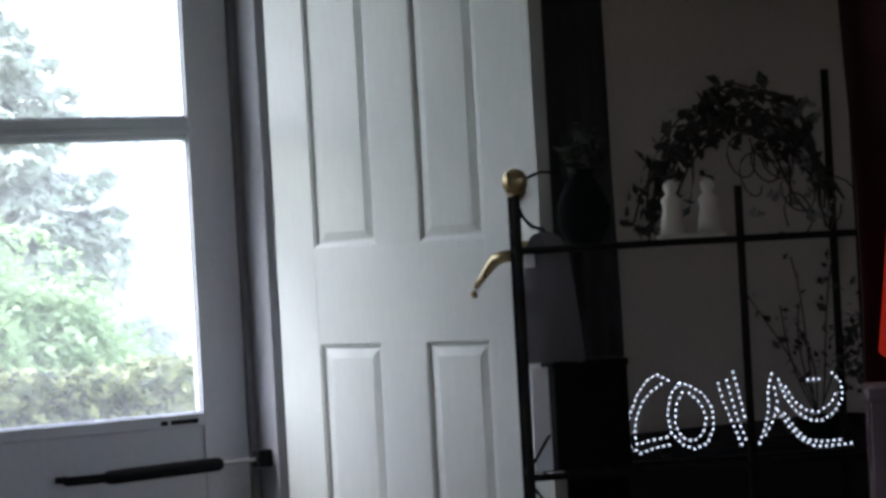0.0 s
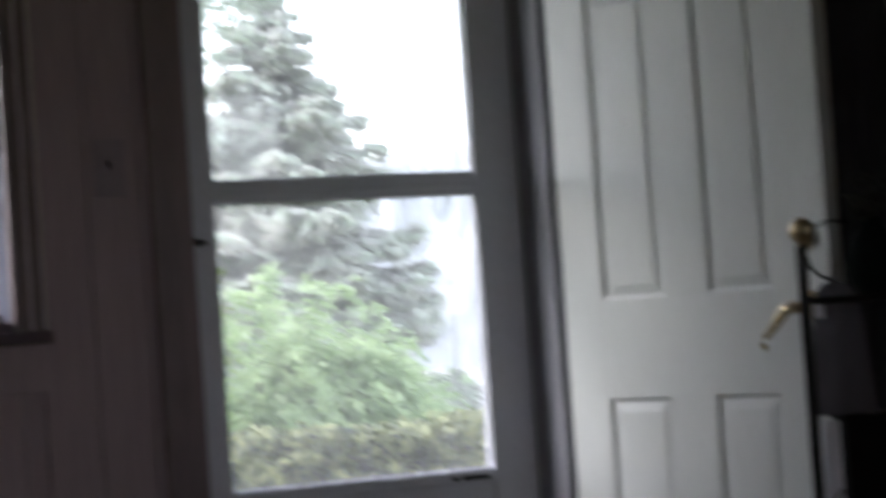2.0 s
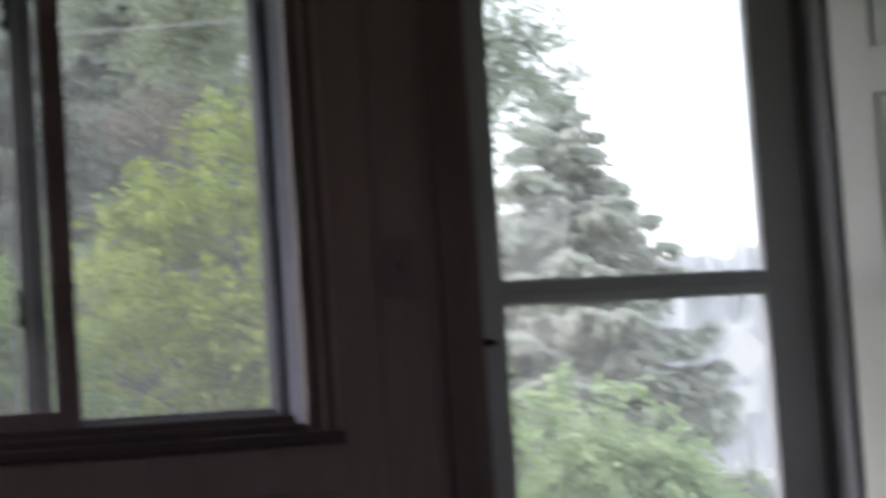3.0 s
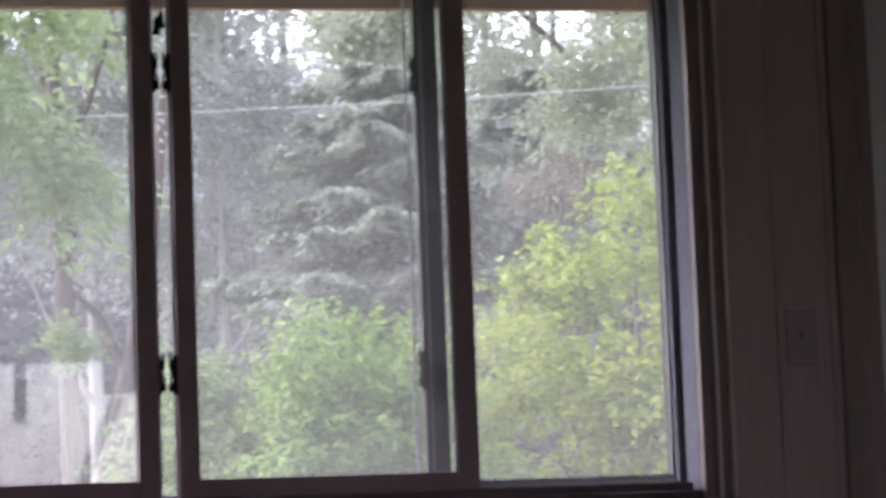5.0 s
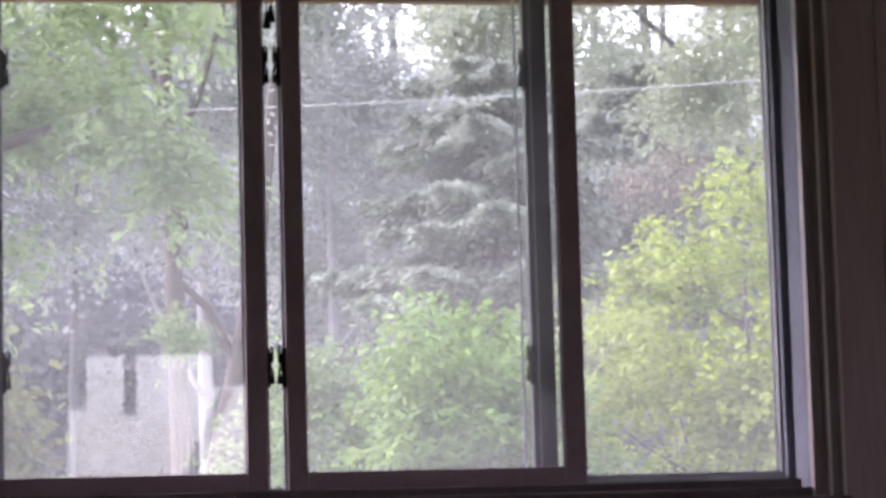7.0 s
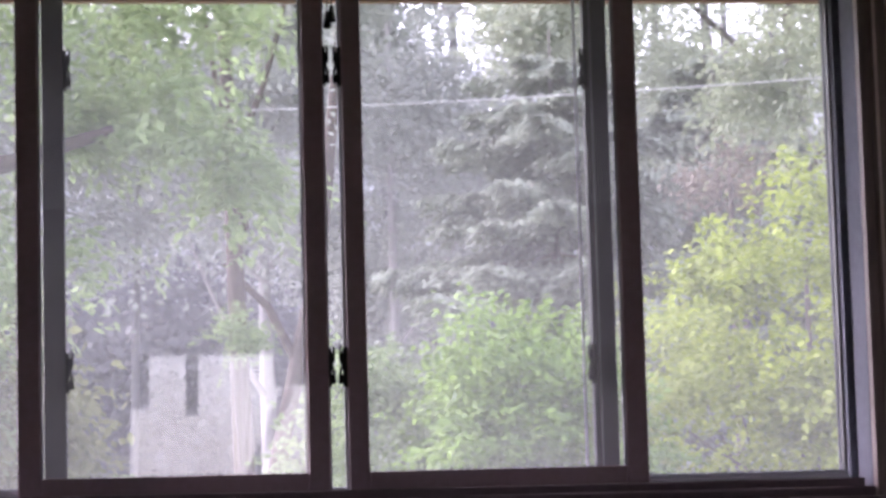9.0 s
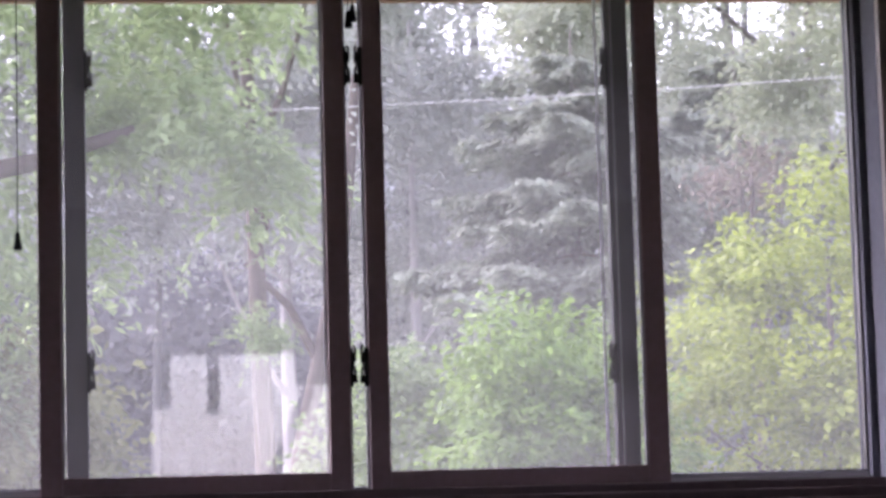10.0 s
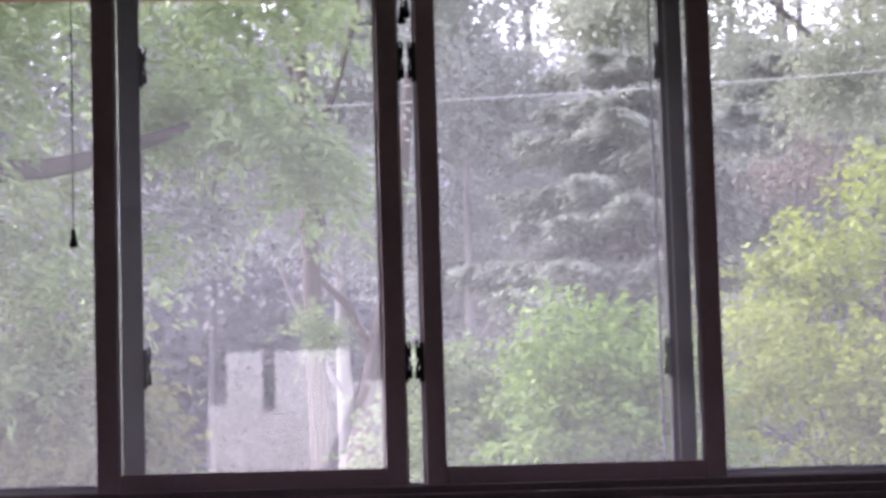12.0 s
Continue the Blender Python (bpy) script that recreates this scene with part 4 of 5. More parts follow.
# eave over the window
eave = thing("eave", "red-brown painted eave board above the window", "eave", kind="structure")
part("fascia", boxes((X0 - 0.5, 1.86, 5.58, 5.605, 2.084, 2.26), bevel=0.004), EAVE_PAINT, eave)
part("soffit", boxes((X0 - 0.5, 1.86, YO, 5.58, 2.24, 2.255)), EAVE_PAINT, eave)
part("fascia", boxes((1.86, X1 + 0.5, 5.88, 5.905, 2.13, 2.26), bevel=0.004), EAVE_PAINT, eave)
part("soffit", boxes((1.86, X1 + 0.5, YO, 5.88, 2.24, 2.255)), EAVE_PAINT, eave)


def polar(az, dist):
    return dist * math.sin(radians(az)), dist * math.cos(radians(az))


def clumps(rng, count, centre, radius, per, spread, shell=0.62):
    """Leaf centres in tufts over the outside of uneven lobes that make up an ellipsoid crown."""
    lobes = max(9, count // 13)
    d = rng.normal(size=(lobes, 3))
    d /= np.linalg.norm(d, axis=1)[:, None]
    hub = np.array(centre) + d * np.array(radius) * (shell - 0.12 + 0.52 * rng.random((lobes, 1)))
    lobe_r = float(np.mean(radius)) * 0.27 * (0.5 + 1.0 * rng.random(lobes))
    pick = rng.integers(0, lobes, count)
    e = rng.normal(size=(count, 3)) + np.array((0, 0, 0.35))
    e /= np.linalg.norm(e, axis=1)[:, None]
    c = hub[pick] + e * (lobe_r[pick] * (0.55 + 0.5 * rng.random(count)))[:, None]
    s = spread * (0.6 + 0.8 * rng.random(count))
    spots = np.repeat(c, per, 0) + rng.normal(size=(count * per, 3)) * np.repeat(s, per)[:, None] * np.array((1, 1, 0.7))
    return spots, np.repeat(e * 0.8 + rng.normal(size=e.shape) * 0.25, per, 0) + np.array((0, 0, 0.45))


def sprays(rng, starts, heads, length, count, sink=0.6, loose=0.02):
    """Leaf centres, directions and facings along twigs that run out and hang at the tip."""
    n = len(starts)
    f = np.tile(np.linspace(0.05, 1, count), n)
    ln = np.repeat(rng.uniform(0.6, 1.3, n) * length, count)
    h = np.repeat(heads / (np.linalg.norm(heads, axis=1)[:, None] + 1e-9), count, 0)
    c = np.repeat(starts, count, 0) + h * (ln * f)[:, None] + rng.normal(size=(n * count, 3)) * (loose + 0.02 * (1 - f))[:, None]
    c[:, 2] -= sink * ln * f ** 2
    along = h.copy()
    along[:, 2] -= 2 * sink * f
    flip = np.where(np.arange(n * count) % 2, 1.0, -1.0)[:, None]
    along += np.cross(h, np.array((0, 0, 1.0))) * flip * 0.9
    facing = np.repeat(rng.normal(size=(n, 3)) * 0.25, count, 0) + h * 0.45 + np.array((0, 0, 0.8))
    return c, along, facing


def broadleaf(name, label, az, dist, height, crown_z, radius, mat, rng, count=260, per=60, leaf=0.08, spread=0.25, trunk=0.1, limbs=9, category="tree", fork=0.3, shoots=0, twigs=0, bark=None):
    x, y = polar(az, dist)
    g = ground_height(x, y)
    t = thing(name, label, category, (x, y, g - 0.05))
    cz = crown_z - g + 0.05
    bm = bmesh.new()
    lean = rng.normal(scale=0.08, size=2)
    pts = [(lean[0] * s * height * 0.3, lean[1] * s * height * 0.3, s * height * 0.92) for s in np.linspace(0, 1, 8)]
    tube(bm, pts, [trunk * (1.25 - s) + 0.004 for s in np.linspace(0, 1, 8)], 9)
    part("trunk", bm, bark or BARK, t, smooth=True)
    for k in range(limbs):
        a, h0 = rng.uniform(0, 6.28), rng.uniform(fork, 0.8) * height
        ln = rng.uniform(0.55, 0.95)
        lb = bmesh.new()
        e = (radius[0] * ln * math.cos(a), radius[1] * ln * math.sin(a), cz - h0 + rng.uniform(-0.2, 0.6) * radius[2])
        tube(lb, [(e[0] * s, e[1] * s, h0 + e[2] * s ** 1.3 + 0.03 * math.sin(6 * s + k)) for s in np.linspace(0, 1, 7)], [trunk * 0.4 * (1.05 - s) + 0.003 for s in np.linspace(0, 1, 7)], 6)
        part("limb", lb, bark or BARK, t)
    c, out = clumps(rng, count, (0, 0, cz), radius, per, spread)
    if shoots:
        a, rr = rng.uniform(0, 6.283, shoots), np.sqrt(rng.random(shoots)) * 0.9
        base = np.stack([radius[0] * rr * np.cos(a), radius[1] * rr * np.sin(a), cz + radius[2] * np.sqrt(1 - rr ** 2) * 0.92], 1)
        ln = rng.uniform(0.12, 0.42, shoots)
        tilt = np.stack([0.5 * rr * np.cos(a), 0.5 * rr * np.sin(a), np.ones(shoots)], 1)
        f = np.tile(np.linspace(0, 1, 26), shoots)
        sp = np.repeat(base, 26, 0) + np.repeat(tilt * ln[:, None], 26, 0) * f[:, None]
        c = np.concatenate([c, sp + rng.normal(size=sp.shape) * (0.05 * (1.15 - f))[:, None]])
        out = np.concatenate([out, np.repeat(tilt, 26, 0) * 0.6 + rng.normal(size=sp.shape) * 0.5])
    if twigs:
        d = rng.normal(size=(twigs, 3))
        d[:, 2] = np.abs(d[:, 2]) - 0.35
        d /= np.linalg.norm(d, axis=1)[:, None]
        start = np.array((0, 0, cz)) + d * np.array(radius) * rng.uniform(0.78, 0.98, (twigs, 1))
        sc, sa, sf = sprays(rng, start, d + np.array((0, 0, 0.25)), 6.5 * leaf, 22, 0.55, 0.3 * leaf)
        ok = sc[:, 2] > 0.05
        leaves("outer_twigs", sc[ok], rng.uniform(0.75, 1.3, int(ok.sum())) * leaf, mat, t, rng, slim=0.48, along=sa[ok], facing=sf[ok])
    keep = c[:, 2] > 0.05
    c, out = c[keep], out[keep]
    leaves("crown", c, rng.uniform(0.6, 1.25, len(c)) * leaf, mat, t, rng, slim=0.62, droop=0.35, facing=out)
    return t


def spruce(name, label, az, dist, top_z, base_r, mat, rng, whorls=14, branches=9, sprigs=60, tuft=0.1, power=0.85, droop=0.3, tips=None):
    """A conifer in layers: boughs that sag and lift at the tip, each a fan of side twigs hung with needles."""
    x, y = polar(az, dist)
    g = ground_height(x, y)
    h = top_z - g
    t = thing(name, label, "spruce tree", (x, y, g - 0.05))
    bm = bmesh.new()
    tube(bm, [(0, 0, 0), (0, 0, h * 0.5), (0, 0, h)], [0.02 * h + 0.03, 0.012 * h, 0.006], 9)
    part("trunk", bm, BARK, t, smooth=True)
    cs, al, fa, tip_mark, wood = [], [], [], [], bmesh.new()
    for w in range(whorls):
        f = (w + 0.35 * rng.random()) / whorls
        ln0 = base_r * (1 - f) ** power + 0.08
        nb = max(5, int(branches * (1 - 0.45 * f)))
        for b in range(nb):
            a = 6.283 * (b + 0.8 * rng.random()) / nb + w * 1.3
            z0 = h * (0.04 + 0.95 * f) + rng.normal() * 0.2 * h / whorls
            ln = ln0 * rng.uniform(0.62, 1.18)
            sag = ln * (droop + rng.uniform(-0.12, 0.18)) * (1.1 - f)
            d = np.array((math.cos(a), math.sin(a), 0.0))
            q = np.array((-math.sin(a), math.cos(a), 0.0))
            tube(wood, [d * ln * s + np.array((0, 0, z0 - sag * s ** 1.2 + 0.45 * sag * s ** 4)) for s in (0.0, 0.5, 0.95)], [0.014, 0.009, 0.003], 4, close=False)
            k = max(8, int(sprigs * (ln / base_r) ** 1.2))
            s0 = np.repeat(rng.random(k) ** 0.7, 16)
            side = np.repeat(np.where(np.arange(k) % 2, 1.0, -1.0) * rng.uniform(0.5, 1.0, k), 16)
            u = np.tile(np.linspace(0.0, 1.0, 16), k)
            reach = (0.42 * ln * (1 - 0.75 * s0) + 0.06) * u
            p = d * (ln * s0 + reach * 0.55)[:, None] + q * (side * reach)[:, None]
            rel = np.clip(s0 + 0.5 * reach / ln, 0, 1.1)
            p[:, 2] += z0 - sag * rel ** 1.2 + 0.5 * sag * rel ** 4 - reach * u * 0.3 + np.repeat(rng.normal(scale=0.02, size=k), 16)
            p += rng.normal(size=p.shape) * np.array((0.025, 0.025, 0.012))
            # Hanging needles keep the darker colour, so shade under boughs is painted in.
            under = rng.random(len(p)) < 0.3
            p[under, 2] -= rng.random(int(under.sum())) * (0.06 + 0.06 * ln)
            cs.append(p)
            tip_mark.append((u + 0.5 * s0 + rng.normal(scale=0.16, size=len(p)) > 1.0) & ~under)
            fa.append(np.tile(d * 0.45 + np.array((0, 0, 0.8)), (len(p), 1)) + q * (side * 0.3)[:, None])
            al.append(d * 0.7 + q * (side * 0.9)[:, None] + np.array((0, 0, -0.3)))
    tagged(part("branches", wood, TWIG, t), kind="stuff")
    cs, al, fa, tm = np.concatenate(cs), np.concatenate(al), np.concatenate(fa), np.concatenate(tip_mark)
    leaves("needles", cs[~tm], rng.uniform(0.7, 1.4, int((~tm).sum())) * tuft, mat, t, rng, slim=0.42, along=al[~tm], facing=fa[~tm])
    leaves("needle_tips", cs[tm], rng.uniform(0.7, 1.3, int(tm.sum())) * tuft * 0.9, tips or NEEDLE_TIPS, t, rng, slim=0.36, along=al[tm], facing=fa[tm])
    return t


rng = np.random.default_rng(11)
# seen through the window
broadleaf("young_maple", "young maple with yellow-green leaves", 15.6, 13.0, 3.0, 1.0, (1.1, 1.0, 1.42), LEAF_MAPLE, rng, 620, 60, 0.052, 0.075, 0.03, 9, fork=0.15, shoots=34, twigs=760)
broadleaf("leafy_shrub", "bright green leafy shrub", 9.3, 12.0, 2.3, 0.8, (0.58, 0.55, 1.02), LEAF_BUSH, rng, 340, 56, 0.052, 0.075, 0.02, 7, category="shrub", fork=0.1, shoots=26, twigs=430)
broadleaf("leafy_shrub", "dull green shrub with upright shoots", 6.2, 12.6, 2.2, 0.75, (0.58, 0.55, 1.0), LEAF_BUSH_DULL, rng, 300, 62, 0.046, 0.075, 0.018, 7, category="shrub", fork=0.1, shoots=30, twigs=280)
broadleaf("leafy_shrub", "small pale green shrub", 2.75, 17.0, 2.3, 2.25, (0.1, 0.1, 0.15), LEAF_BUSH_DULL, rng, 18, 60, 0.034, 0.055, 0.015, 4, category="shrub", fork=0.7, twigs=24)
broadleaf("leafy_shrub", "low pale green shrub", -1.4, 11.0, 1.3, 0.65, (0.4, 0.46, 0.5), LEAF_BUSH_DULL, rng, 110, 46, 0.05, 0.085, 0.018, 6, category="shrub", fork=0.1, twigs=120)
broadleaf("leafy_shrub", "low pale green shrub", -4.4, 10.0, 2.0, 0.95, (0.66, 0.56, 0.9), LEAF_OLIVE, rng, 280, 50, 0.052, 0.1, 0.018, 6, category="shrub", fork=0.1, twigs=170)
spruce("blue_spruce", "tall blue-grey spruce with layered drooping boughs", 9.9, 26.0, 6.1, 2.75, NEEDLES, rng, 15, 12, 140, 0.105, 0.52, 0.4)
spruce("blue_spruce", "tall blue-grey spruce with layered drooping boughs", 13.6, 29.0, 6.6, 2.7, NEEDLES, rng, 15, 11, 120, 0.115, 0.6, 0.4)
broadleaf("slender_tree", "slender tree with fresh green leaves behind the spruce", 9.8, 28.6, 7.2, 6.6, (0.6, 0.5, 0.75), LEAF_FAR, rng, 60, 60, 0.1, 0.14, 0.05, 5, fork=0.7, twigs=80, bark=BARK_MIST)
broadleaf("rusty_tree", "broadleaf tree with rust-tinged leaves", 13.9, 24.0, 5.2, 4.2, (0.55, 0.5, 0.3), LEAF_RUST, rng, 24, 60, 0.06, 0.14, 0.05, 4)
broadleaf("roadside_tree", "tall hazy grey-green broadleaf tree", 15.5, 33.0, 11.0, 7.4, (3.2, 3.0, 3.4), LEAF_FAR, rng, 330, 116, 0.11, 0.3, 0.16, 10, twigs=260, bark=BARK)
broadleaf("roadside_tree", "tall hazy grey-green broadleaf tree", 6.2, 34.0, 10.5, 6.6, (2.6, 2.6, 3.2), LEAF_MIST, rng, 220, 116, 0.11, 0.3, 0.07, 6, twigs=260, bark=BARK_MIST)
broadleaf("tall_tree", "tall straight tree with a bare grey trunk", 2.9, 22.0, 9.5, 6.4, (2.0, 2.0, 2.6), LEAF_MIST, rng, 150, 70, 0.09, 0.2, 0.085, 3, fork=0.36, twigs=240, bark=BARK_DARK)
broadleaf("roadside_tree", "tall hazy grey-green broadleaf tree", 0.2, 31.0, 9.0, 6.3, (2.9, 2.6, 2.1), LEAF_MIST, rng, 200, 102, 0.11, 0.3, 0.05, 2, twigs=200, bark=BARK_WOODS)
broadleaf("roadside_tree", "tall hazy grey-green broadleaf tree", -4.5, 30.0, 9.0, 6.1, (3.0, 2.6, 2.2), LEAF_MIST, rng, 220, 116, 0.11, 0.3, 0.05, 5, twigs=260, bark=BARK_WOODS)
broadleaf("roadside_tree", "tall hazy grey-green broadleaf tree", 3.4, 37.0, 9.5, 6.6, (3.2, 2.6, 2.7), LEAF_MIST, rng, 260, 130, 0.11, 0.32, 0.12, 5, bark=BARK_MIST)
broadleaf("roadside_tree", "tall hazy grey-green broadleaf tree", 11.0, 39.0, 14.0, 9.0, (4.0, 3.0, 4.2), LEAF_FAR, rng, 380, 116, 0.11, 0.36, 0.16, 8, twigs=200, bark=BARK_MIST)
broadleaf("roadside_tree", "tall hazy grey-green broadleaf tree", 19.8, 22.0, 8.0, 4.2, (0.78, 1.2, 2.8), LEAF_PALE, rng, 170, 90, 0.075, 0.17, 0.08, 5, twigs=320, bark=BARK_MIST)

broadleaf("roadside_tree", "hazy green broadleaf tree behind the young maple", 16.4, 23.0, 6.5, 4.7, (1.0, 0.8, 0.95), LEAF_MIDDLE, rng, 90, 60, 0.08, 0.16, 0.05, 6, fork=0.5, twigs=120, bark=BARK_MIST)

# dense woods in the distance
woods = thing("far_woods", "dense dim woods closing the view", "woods", kind="stuff")
wc = []
for k in range(420):
    az, dd = rng.uniform(-12, 19.5), rng.uniform(42, 54)
    wx, wy = polar(az, dd)
    wc.append((wx, wy, 5.6 * rng.random() ** 1.3 - 0.3))
wc = np.repeat(np.array(wc), 420, 0) + rng.normal(size=(420 * 420, 3)) * np.array((0.9, 0.8, 0.75))
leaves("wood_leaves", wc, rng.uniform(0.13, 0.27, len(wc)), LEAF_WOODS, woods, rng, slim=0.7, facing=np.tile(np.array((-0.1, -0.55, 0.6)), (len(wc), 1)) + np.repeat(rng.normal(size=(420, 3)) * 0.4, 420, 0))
for k in range(14):
    wx, wy = polar(rng.uniform(3.5, 19), rng.uniform(40, 48))
    ln = rng.normal(scale=0.5)
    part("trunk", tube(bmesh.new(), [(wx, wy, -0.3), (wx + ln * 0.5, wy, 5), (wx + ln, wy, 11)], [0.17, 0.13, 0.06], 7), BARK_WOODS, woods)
mb = bmesh.new()
mg = []
for i in range(90):
    col = []
    for k in range(26):
        az, z = -13 + 33.5 * i / 89, -0.5 + 6.9 * k / 25
        nz = noise.noise(Vector((az * 0.9, z * 0.8, 3.0))) + 0.5 * noise.noise(Vector((az * 2.6, z * 2.2, 8.0)))
        mx, my = polar(az, 58 + 2.2 * nz + 0.35 * z)
        col.append(mb.verts.new((mx, my, z + 0.5 * nz + (1.2 * noise.noise(Vector((az * 0.7, 0, 0))) if k > 20 else 0))))
    mg.append(col)
for a, b in zip(mg, mg[1:]):
    for k in range(25):
        mb.faces.new((a[k], b[k], b[k + 1], a[k + 1]))
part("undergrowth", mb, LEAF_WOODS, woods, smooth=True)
# tree tops behind the woods, the mist put into their pale colour
mist = thing("misty_treeline", "tree tops coloured pale for mist behind the woods", "woods", kind="stuff")
mb = bmesh.new()
mg = []
for i in range(90):
    az = -13 + 33 * i / 89
    top = (13.0 + 2.2 * noise.noise(Vector((az * 0.5, 4.0, 0))) + noise.noise(Vector((az * 2.3, 9.0, 0)))) * min(1.0, (20.6 - az) / 2.2)
    col = []
    for k in range(26):
        z = -0.5 + top * k / 25
        nz = noise.noise(Vector((az * 0.9, z * 0.5, 5.0))) + 0.6 * noise.noise(Vector((az * 2.6, z * 1.4, 2.0)))
        mx, my = polar(az, 66 + 2.6 * nz + 0.3 * z)
        col.append(mb.verts.new((mx, my, z + 0.4 * nz)))
    mg.append(col)
for a, b in zip(mg, mg[1:]):
    for k in range(25):
        mb.faces.new((a[k], b[k], b[k + 1], a[k + 1]))
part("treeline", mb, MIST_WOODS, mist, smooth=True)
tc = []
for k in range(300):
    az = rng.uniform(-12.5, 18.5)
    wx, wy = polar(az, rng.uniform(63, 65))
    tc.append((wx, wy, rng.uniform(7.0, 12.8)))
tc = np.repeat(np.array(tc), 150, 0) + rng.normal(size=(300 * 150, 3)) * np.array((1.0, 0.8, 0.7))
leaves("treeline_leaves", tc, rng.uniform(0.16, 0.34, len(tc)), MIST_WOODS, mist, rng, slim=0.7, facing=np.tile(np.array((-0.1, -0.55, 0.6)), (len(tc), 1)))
lx, ly = polar(4.2, 23.5)
slim = thing("leaning_tree", "slim tree trunk leaning among the woods", "tree", (lx, ly, ground_height(lx, ly) - 0.05))
part("trunk", tube(bmesh.new(), [(-0.55, 0, 0), (-0.25, 0, 2.0), (0.15, 0, 3.8), (0.45, 0, 6.5)], [0.11, 0.085, 0.07, 0.04], 9), BARK_DARK, slim, smooth=True)
part("limb", tube(bmesh.new(), [(-0.1, 0, 2.8), (-0.35, 0, 3.3), (-0.75, 0, 3.7)], [0.05, 0.04, 0.02], 7), BARK_DARK, slim)

# big tree whose boughs hang into the window's view
bx, by = polar(-9.5, 9.5)
big = thing("overhanging_tree", "large tree with green boughs hanging low", "tree", (bx, by, ground_height(bx, by) - 0.05))
tb = bmesh.new()
tube(tb, [(0, 0, 0), (0.03, 0, 1.5), (0.0, 0.05, 3.2), (-0.1, 0.1, 6.0)], [0.24, 0.19, 0.16, 0.08], 14)
part("trunk", tb, BARK, big, smooth=True)
bough_pts = []
for k, (ax, ay, z0, zz, r0) in enumerate(((1.56, -0.15, 2.68, 2.85, 0.066), (1.5, -0.3, 3.3, 3.6, 0.014), (1.75, 0.4, 3.35, 3.7, 0.014), (1.0, -0.5, 3.3, 3.5, 0.016))):
    lb = bmesh.new()
    pts = [np.array((ax * s, ay * s + 0.06 * math.sin(4 * s + k), z0 + (zz - z0) * s ** 0.8 + 0.05 * math.sin(7 * s))) for s in np.linspace(0, 1, 10)]
    tube(lb, [tuple(p) for p in pts], [r0 * (1.08 - 0.75 * s) for s in np.linspace(0, 1, 10)], 8)
    part("limb", lb, BARK_DARK, big, smooth=True)
    for p in pts[2:6]:
        for _ in range(5):
            bough_pts.append(p + rng.normal(scale=(0.2, 0.3, 0.18), size=3) + np.array((0.0, 0.1, 0.22)))


def scatter(n, x0, x1, z0, z1, up=1.0):
    return np.stack([rng.uniform(x0, x1, n), rng.uniform(-0.35, 0.55, n), z0 + (z1 - z0) * rng.random(n) ** up], 1)


def tufted(groups, each, x0, x1, z0, z1):
    return np.repeat(scatter(groups, x0, x1, z0, z1), each, 0) + rng.normal(size=(groups * each, 3)) * np.array((0.07, 0.07, 0.05))


def along_bough(points, groups, each, wide):
    """Tufts of twigs strung along a hanging bough."""
    p = np.array(points)
    f = rng.random(groups) * (len(p) - 1)
    i = np.minimum(f.astype(int), len(p) - 2)
    c = p[i] + (p[i + 1] - p[i]) * (f - i)[:, None]
    at = np.stack([c[:, 0], rng.uniform(-0.3, 0.4, groups), c[:, 1]], 1) + rng.normal(size=(groups, 3)) * np.array((wide, 0, wide))
    return np.repeat(at, each, 0) + rng.normal(size=(groups * each, 3)) * np.array((0.06, 0.06, 0.045))


starts = np.concatenate([np.array(bough_pts), scatter(120, 0.2, 1.12, 1.9, 3.75), tufted(84, 7, 0.2, 1.12, 1.9, 3.75),
                         along_bough([(1.34, 3.16), (1.69, 3.0), (1.9, 2.86), (2.04, 2.74)], 22, 7, 0.05),
                         along_bough([(1.45, 3.36), (1.73, 3.34), (1.9, 3.42), (2.0, 3.26)], 14, 7, 0.05),
                         along_bough([(1.3, 3.0), (1.52, 2.96)], 8, 6, 0.05), scatter(14, 1.25, 1.95, 3.4, 3.75), tufted(4, 5, 1.32, 1.46, 2.36, 2.48)])
heads = rng.normal(size=starts.shape) * np.array((1, 0.8, 0.35)) + np.array((0.35, -0.3, 0.1))
c, al, fa = sprays(rng, starts, heads, 0.21, 20, 0.75, 0.016)
leaves("crown", c, rng.uniform(0.7, 1.35, len(c)) * 0.054, LEAF_BOUGH, big, rng, slim=0.44, along=al, facing=fa)

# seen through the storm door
spruce("door_spruce", "spruce beyond the hedge, coloured pale for haze", 22.9, 28.0, 4.85, 2.0, NEEDLES_DOOR, rng, 27, 12, 90, 0.12, 0.72, 0.42, NEEDLE_TIPS_DOOR)
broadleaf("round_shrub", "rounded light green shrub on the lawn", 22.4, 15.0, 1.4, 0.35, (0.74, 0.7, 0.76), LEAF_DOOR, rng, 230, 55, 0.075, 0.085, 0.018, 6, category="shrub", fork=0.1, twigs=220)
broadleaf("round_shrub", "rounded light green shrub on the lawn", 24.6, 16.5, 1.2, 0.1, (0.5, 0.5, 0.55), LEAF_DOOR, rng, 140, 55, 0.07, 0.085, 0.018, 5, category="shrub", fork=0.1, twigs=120)

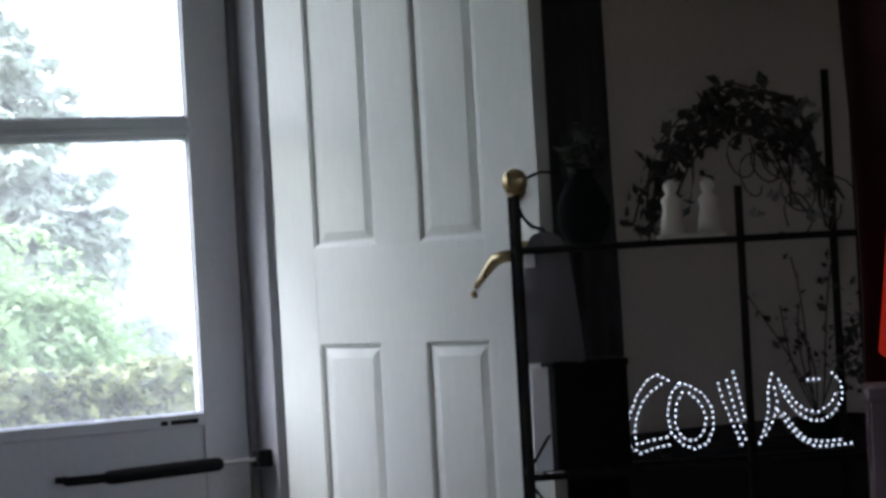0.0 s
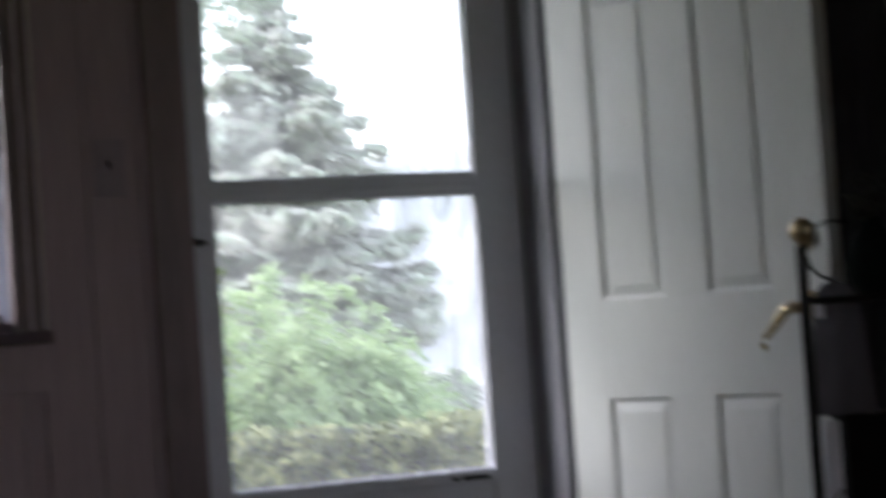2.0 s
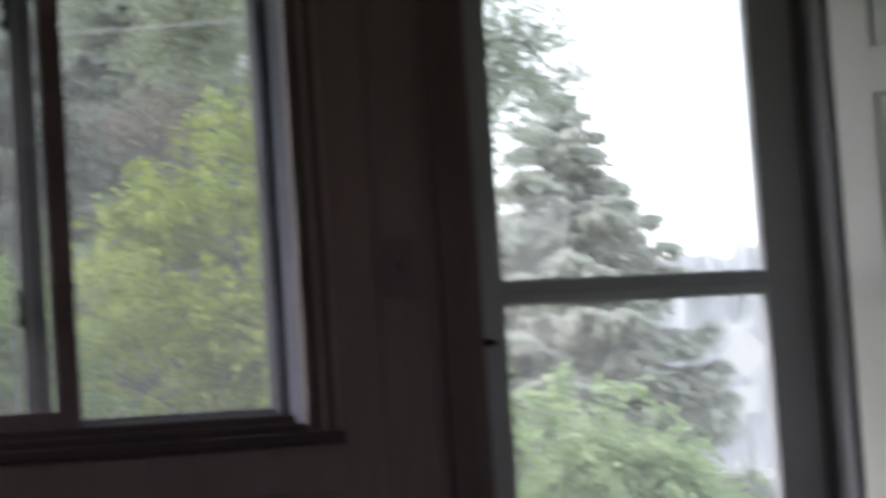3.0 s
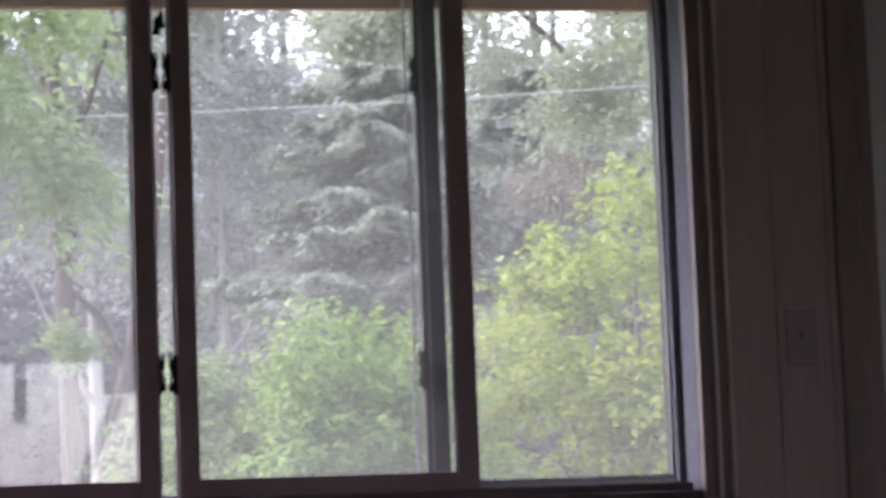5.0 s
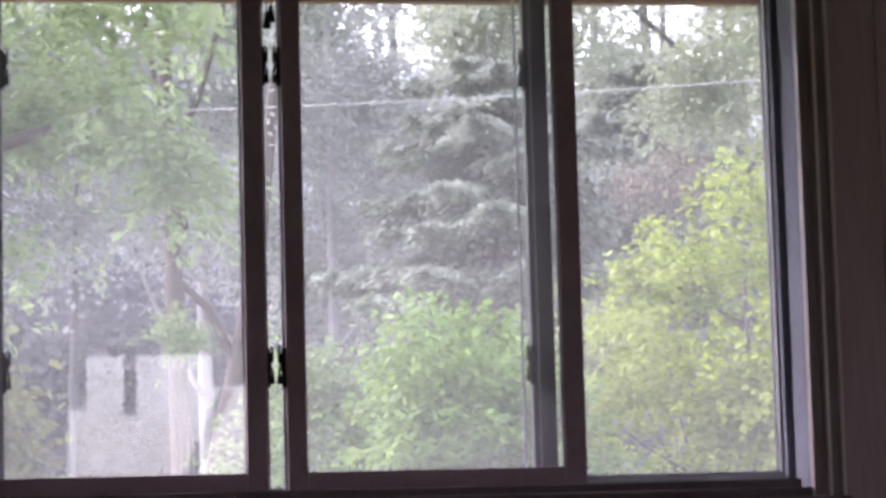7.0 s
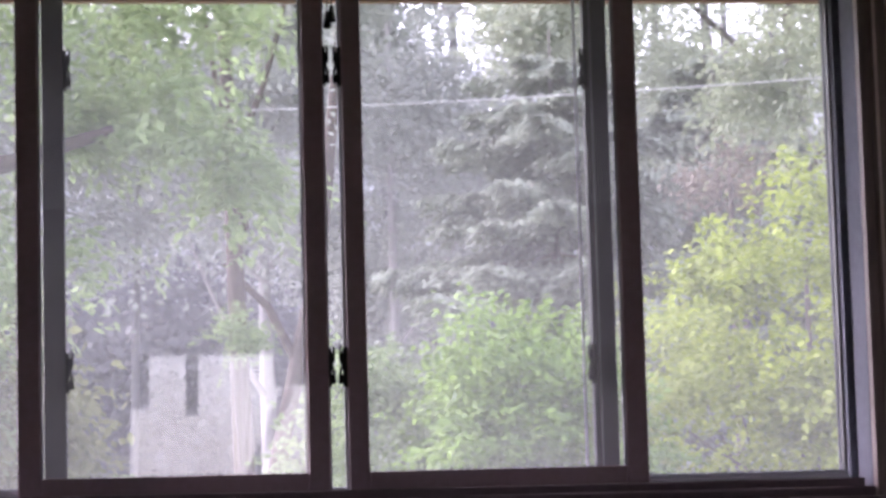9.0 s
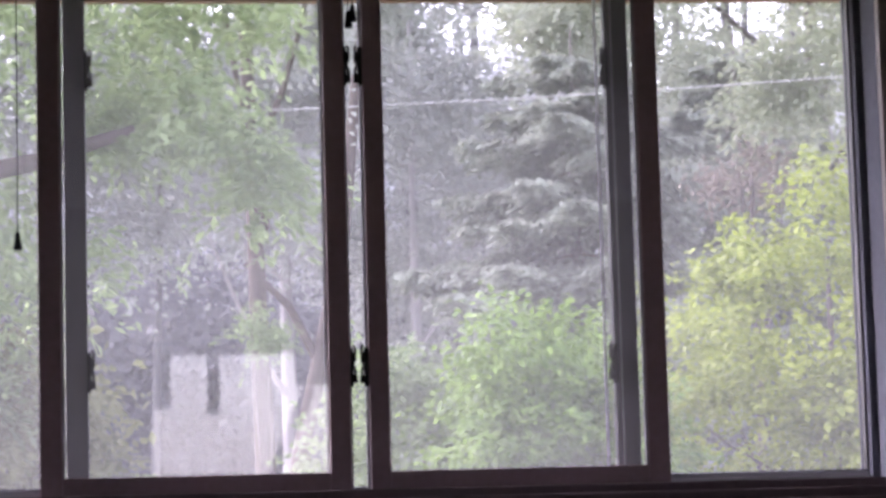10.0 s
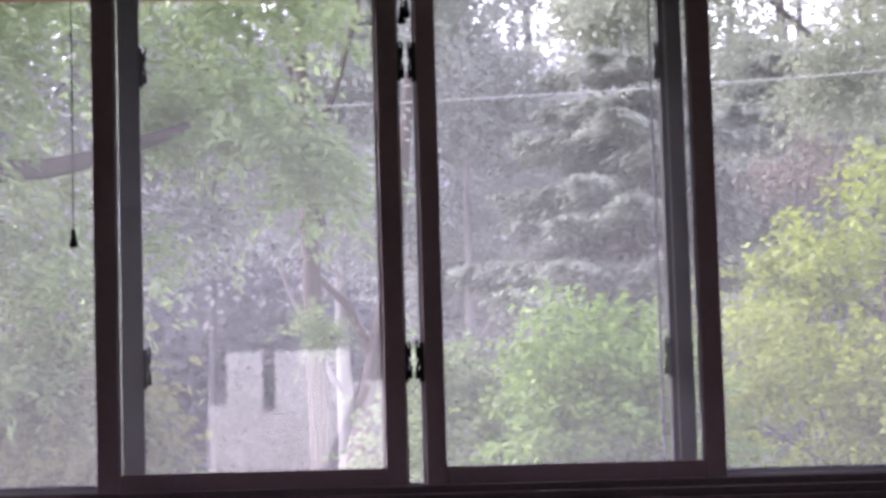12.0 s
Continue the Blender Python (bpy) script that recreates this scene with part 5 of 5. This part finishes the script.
# palest trees far down the road, near-white colour standing in for mist
pale = thing("distant_trees", "distant trees coloured near white for mist", "woods", kind="stuff")
pb, pg = bmesh.new(), []
for i in range(110):
    az = 23.0 + 17 * i / 109
    top = 5.0 + 1.2 * noise.noise(Vector((az * 0.55, 1.0, 0))) + 0.5 * noise.noise(Vector((az * 2.1, 6.0, 0))) + 0.2 * noise.noise(Vector((az * 6.0, 2.0, 0)))
    col = []
    for k in range(20):
        z = -0.3 + top * k / 19
        nz = noise.noise(Vector((az * 1.1, z * 0.5, 5.0))) + 0.6 * noise.noise(Vector((az * 3.2, z * 1.4, 2.0)))
        mx, my = polar(az, 55 + 1.4 * nz + 0.3 * z)
        col.append(pb.verts.new((mx, my, z + 0.3 * nz)))
    pg.append(col)
for a, b in zip(pg, pg[1:]):
    for k in range(19):
        pb.faces.new((a[k], b[k], b[k + 1], a[k + 1]))
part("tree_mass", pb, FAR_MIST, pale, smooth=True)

# leafy bough reaching across the top of the storm door's view
ox, oy = polar(19.2, 22.0)
og = ground_height(ox, oy)
reach = thing("reaching_bough", "long leafy bough hanging over the lawn", "branch", (ox, oy, og - 0.05))
tips = [np.array(polar(a, 21.3)) - np.array((ox, oy)) for a in (20.4, 21.0, 21.6, 22.3, 23.0)]
hs = (3.7, 4.15, 4.35, 4.3, 4.0)
part("limb", tube(bmesh.new(), [(0, 0, 3.0)] + [(p[0], p[1], z - og) for p, z in zip(tips, hs)], [0.05, 0.04, 0.03, 0.022, 0.015, 0.006], 7), BARK, reach)
cc = []
for p, z in zip(tips, hs):
    for _ in range(16):
        cc.append((p[0] + rng.normal() * 0.2, p[1] + rng.normal() * 0.2, z - og + rng.normal() * 0.14 - 0.05))
cc = np.repeat(np.array(cc), 45, 0) + rng.normal(size=(len(cc) * 45, 3)) * np.array((0.075, 0.075, 0.06))
leaves("bough_leaves", cc, rng.uniform(0.035, 0.07, len(cc)), LEAF_FAR, reach, rng, slim=0.5, droop=0.5, flat=0.25)

# clipped hedge
hx, hy = 4.7, 8.15
hedge = thing("hedge", "clipped green-brown hedge below the storm door view", "hedge", (hx, hy, GROUND_Z - 0.05), rz=-6)
hw, hd, hh = 2.7, 0.36, 1.035
core = box(bmesh.new(), -hw, hw, -hd + 0.06, hd - 0.06, 0.0, hh - 0.07)
part("hedge_core", core, TWIG, hedge)
hc, ho = [], []
for k in range(2600):
    x = rng.uniform(-hw, hw)
    if rng.random() < 0.42:
        hc.append((x, rng.uniform(-hd, hd), hh - 0.02 + 0.02 * math.sin(x * 9) + 0.015 * math.sin(x * 23 + 1) + rng.normal() * 0.012))
        ho.append((rng.normal() * 0.3, rng.normal() * 0.3 - 0.15, 0.9))
    else:
        hc.append((x, -hd + 0.02 * math.sin(x * 13) + rng.normal() * 0.02, rng.uniform(0.1, hh)))
        ho.append((rng.normal() * 0.4, -0.7, 0.35 + rng.normal() * 0.3))
hc = np.repeat(np.array(hc), 16, 0) + rng.normal(size=(2600 * 16, 3)) * np.array((0.026, 0.018, 0.018))
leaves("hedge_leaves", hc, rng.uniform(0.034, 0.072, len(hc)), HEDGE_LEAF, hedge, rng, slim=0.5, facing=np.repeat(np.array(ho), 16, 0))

# road sign
sx, sy = 20.25, 40.19
sign = thing("road_sign", "pale diamond road sign with a small plate below", "road sign", (sx, sy, ground_height(sx, sy)), rz=-27)
part("sign_post", boxes((-0.035, 0.035, 0.0, 0.05, -0.1, 2.75), bevel=0.006), STEEL, sign)
part("diamond_plate", box(bmesh.new(), -0.32, 0.32, -0.008, 0.0, -0.32, 0.32, 0.004, m=pose(0, -0.005, 2.3, 0, 45, 0)), SIGN_FACE, sign)
part("lower_plate", boxes((-0.22, 0.22, -0.012, -0.003, 1.25, 1.72), bevel=0.004), SIGN_FACE, sign)

# overhead cable
wire = thing("overhead_cable", "thin pale overhead cable crossing in front of the trees", "cable")
wa, wb = polar(2.45, 19), polar(24.0, 19)
za, zb = EYE + 0.1678 * 19, EYE + 0.177 * 19
dx, dy, dz = wb[0] - wa[0], wb[1] - wa[1], zb - za
part("cable", tube(bmesh.new(), [(wa[0] + dx * s, wa[1] + dy * s, za + dz * s - 0.06 * (1 - (2 * (s - 0.5)) ** 2)) for s in np.linspace(-0.6, 2.2, 30)], 0.0055, 6), WIRE, wire)

# ------------------------------------------------------------------ panelling boards on the front wall
plank_mesh = {}


def plank(x0, x1, z0, z1):
    key = (round(x1 - x0, 3), round(z1 - z0, 3))
    if key not in plank_mesh:
        me = bpy.data.meshes.new("plank")
        b = box(bmesh.new(), 0.0012, key[0] - 0.0012, -0.012, 0.0, 0, key[1])
        b.to_mesh(me)
        b.free()
        me.materials.append(DARK_WOOD)
        plank_mesh[key] = me
    ob = new("plank", plank_mesh[key])
    ob.parent = wall
    ob.location = (x0, Y1 - 0.0005, z0)


w = 0.118
x = X0
while x < X1 - 0.01:
    e = min(x + w, X1)
    if x >= DX1:
        break
    if e <= WX0 - 0.036 or (x >= WX1 + 0.036 and e <= DX0 - 0.055):
        plank(x, e, 0.0, TOP)
        x = e
    elif x < WX0 - 0.036:
        plank(x, WX0 - 0.036, 0.0, TOP)
        x = WX0 - 0.036
    elif x < WX1 + 0.036 - 1e-6:
        e = min(x + w, WX1 + 0.036)
        plank(x, e, 0.0, cz - 0.13)
        x = e
    elif x < DX0 - 0.055 - 1e-6:
        plank(x, DX0 - 0.055, 0.0, TOP)
        x = DX1 + 0.055
    else:
        x = DX1 + 0.055
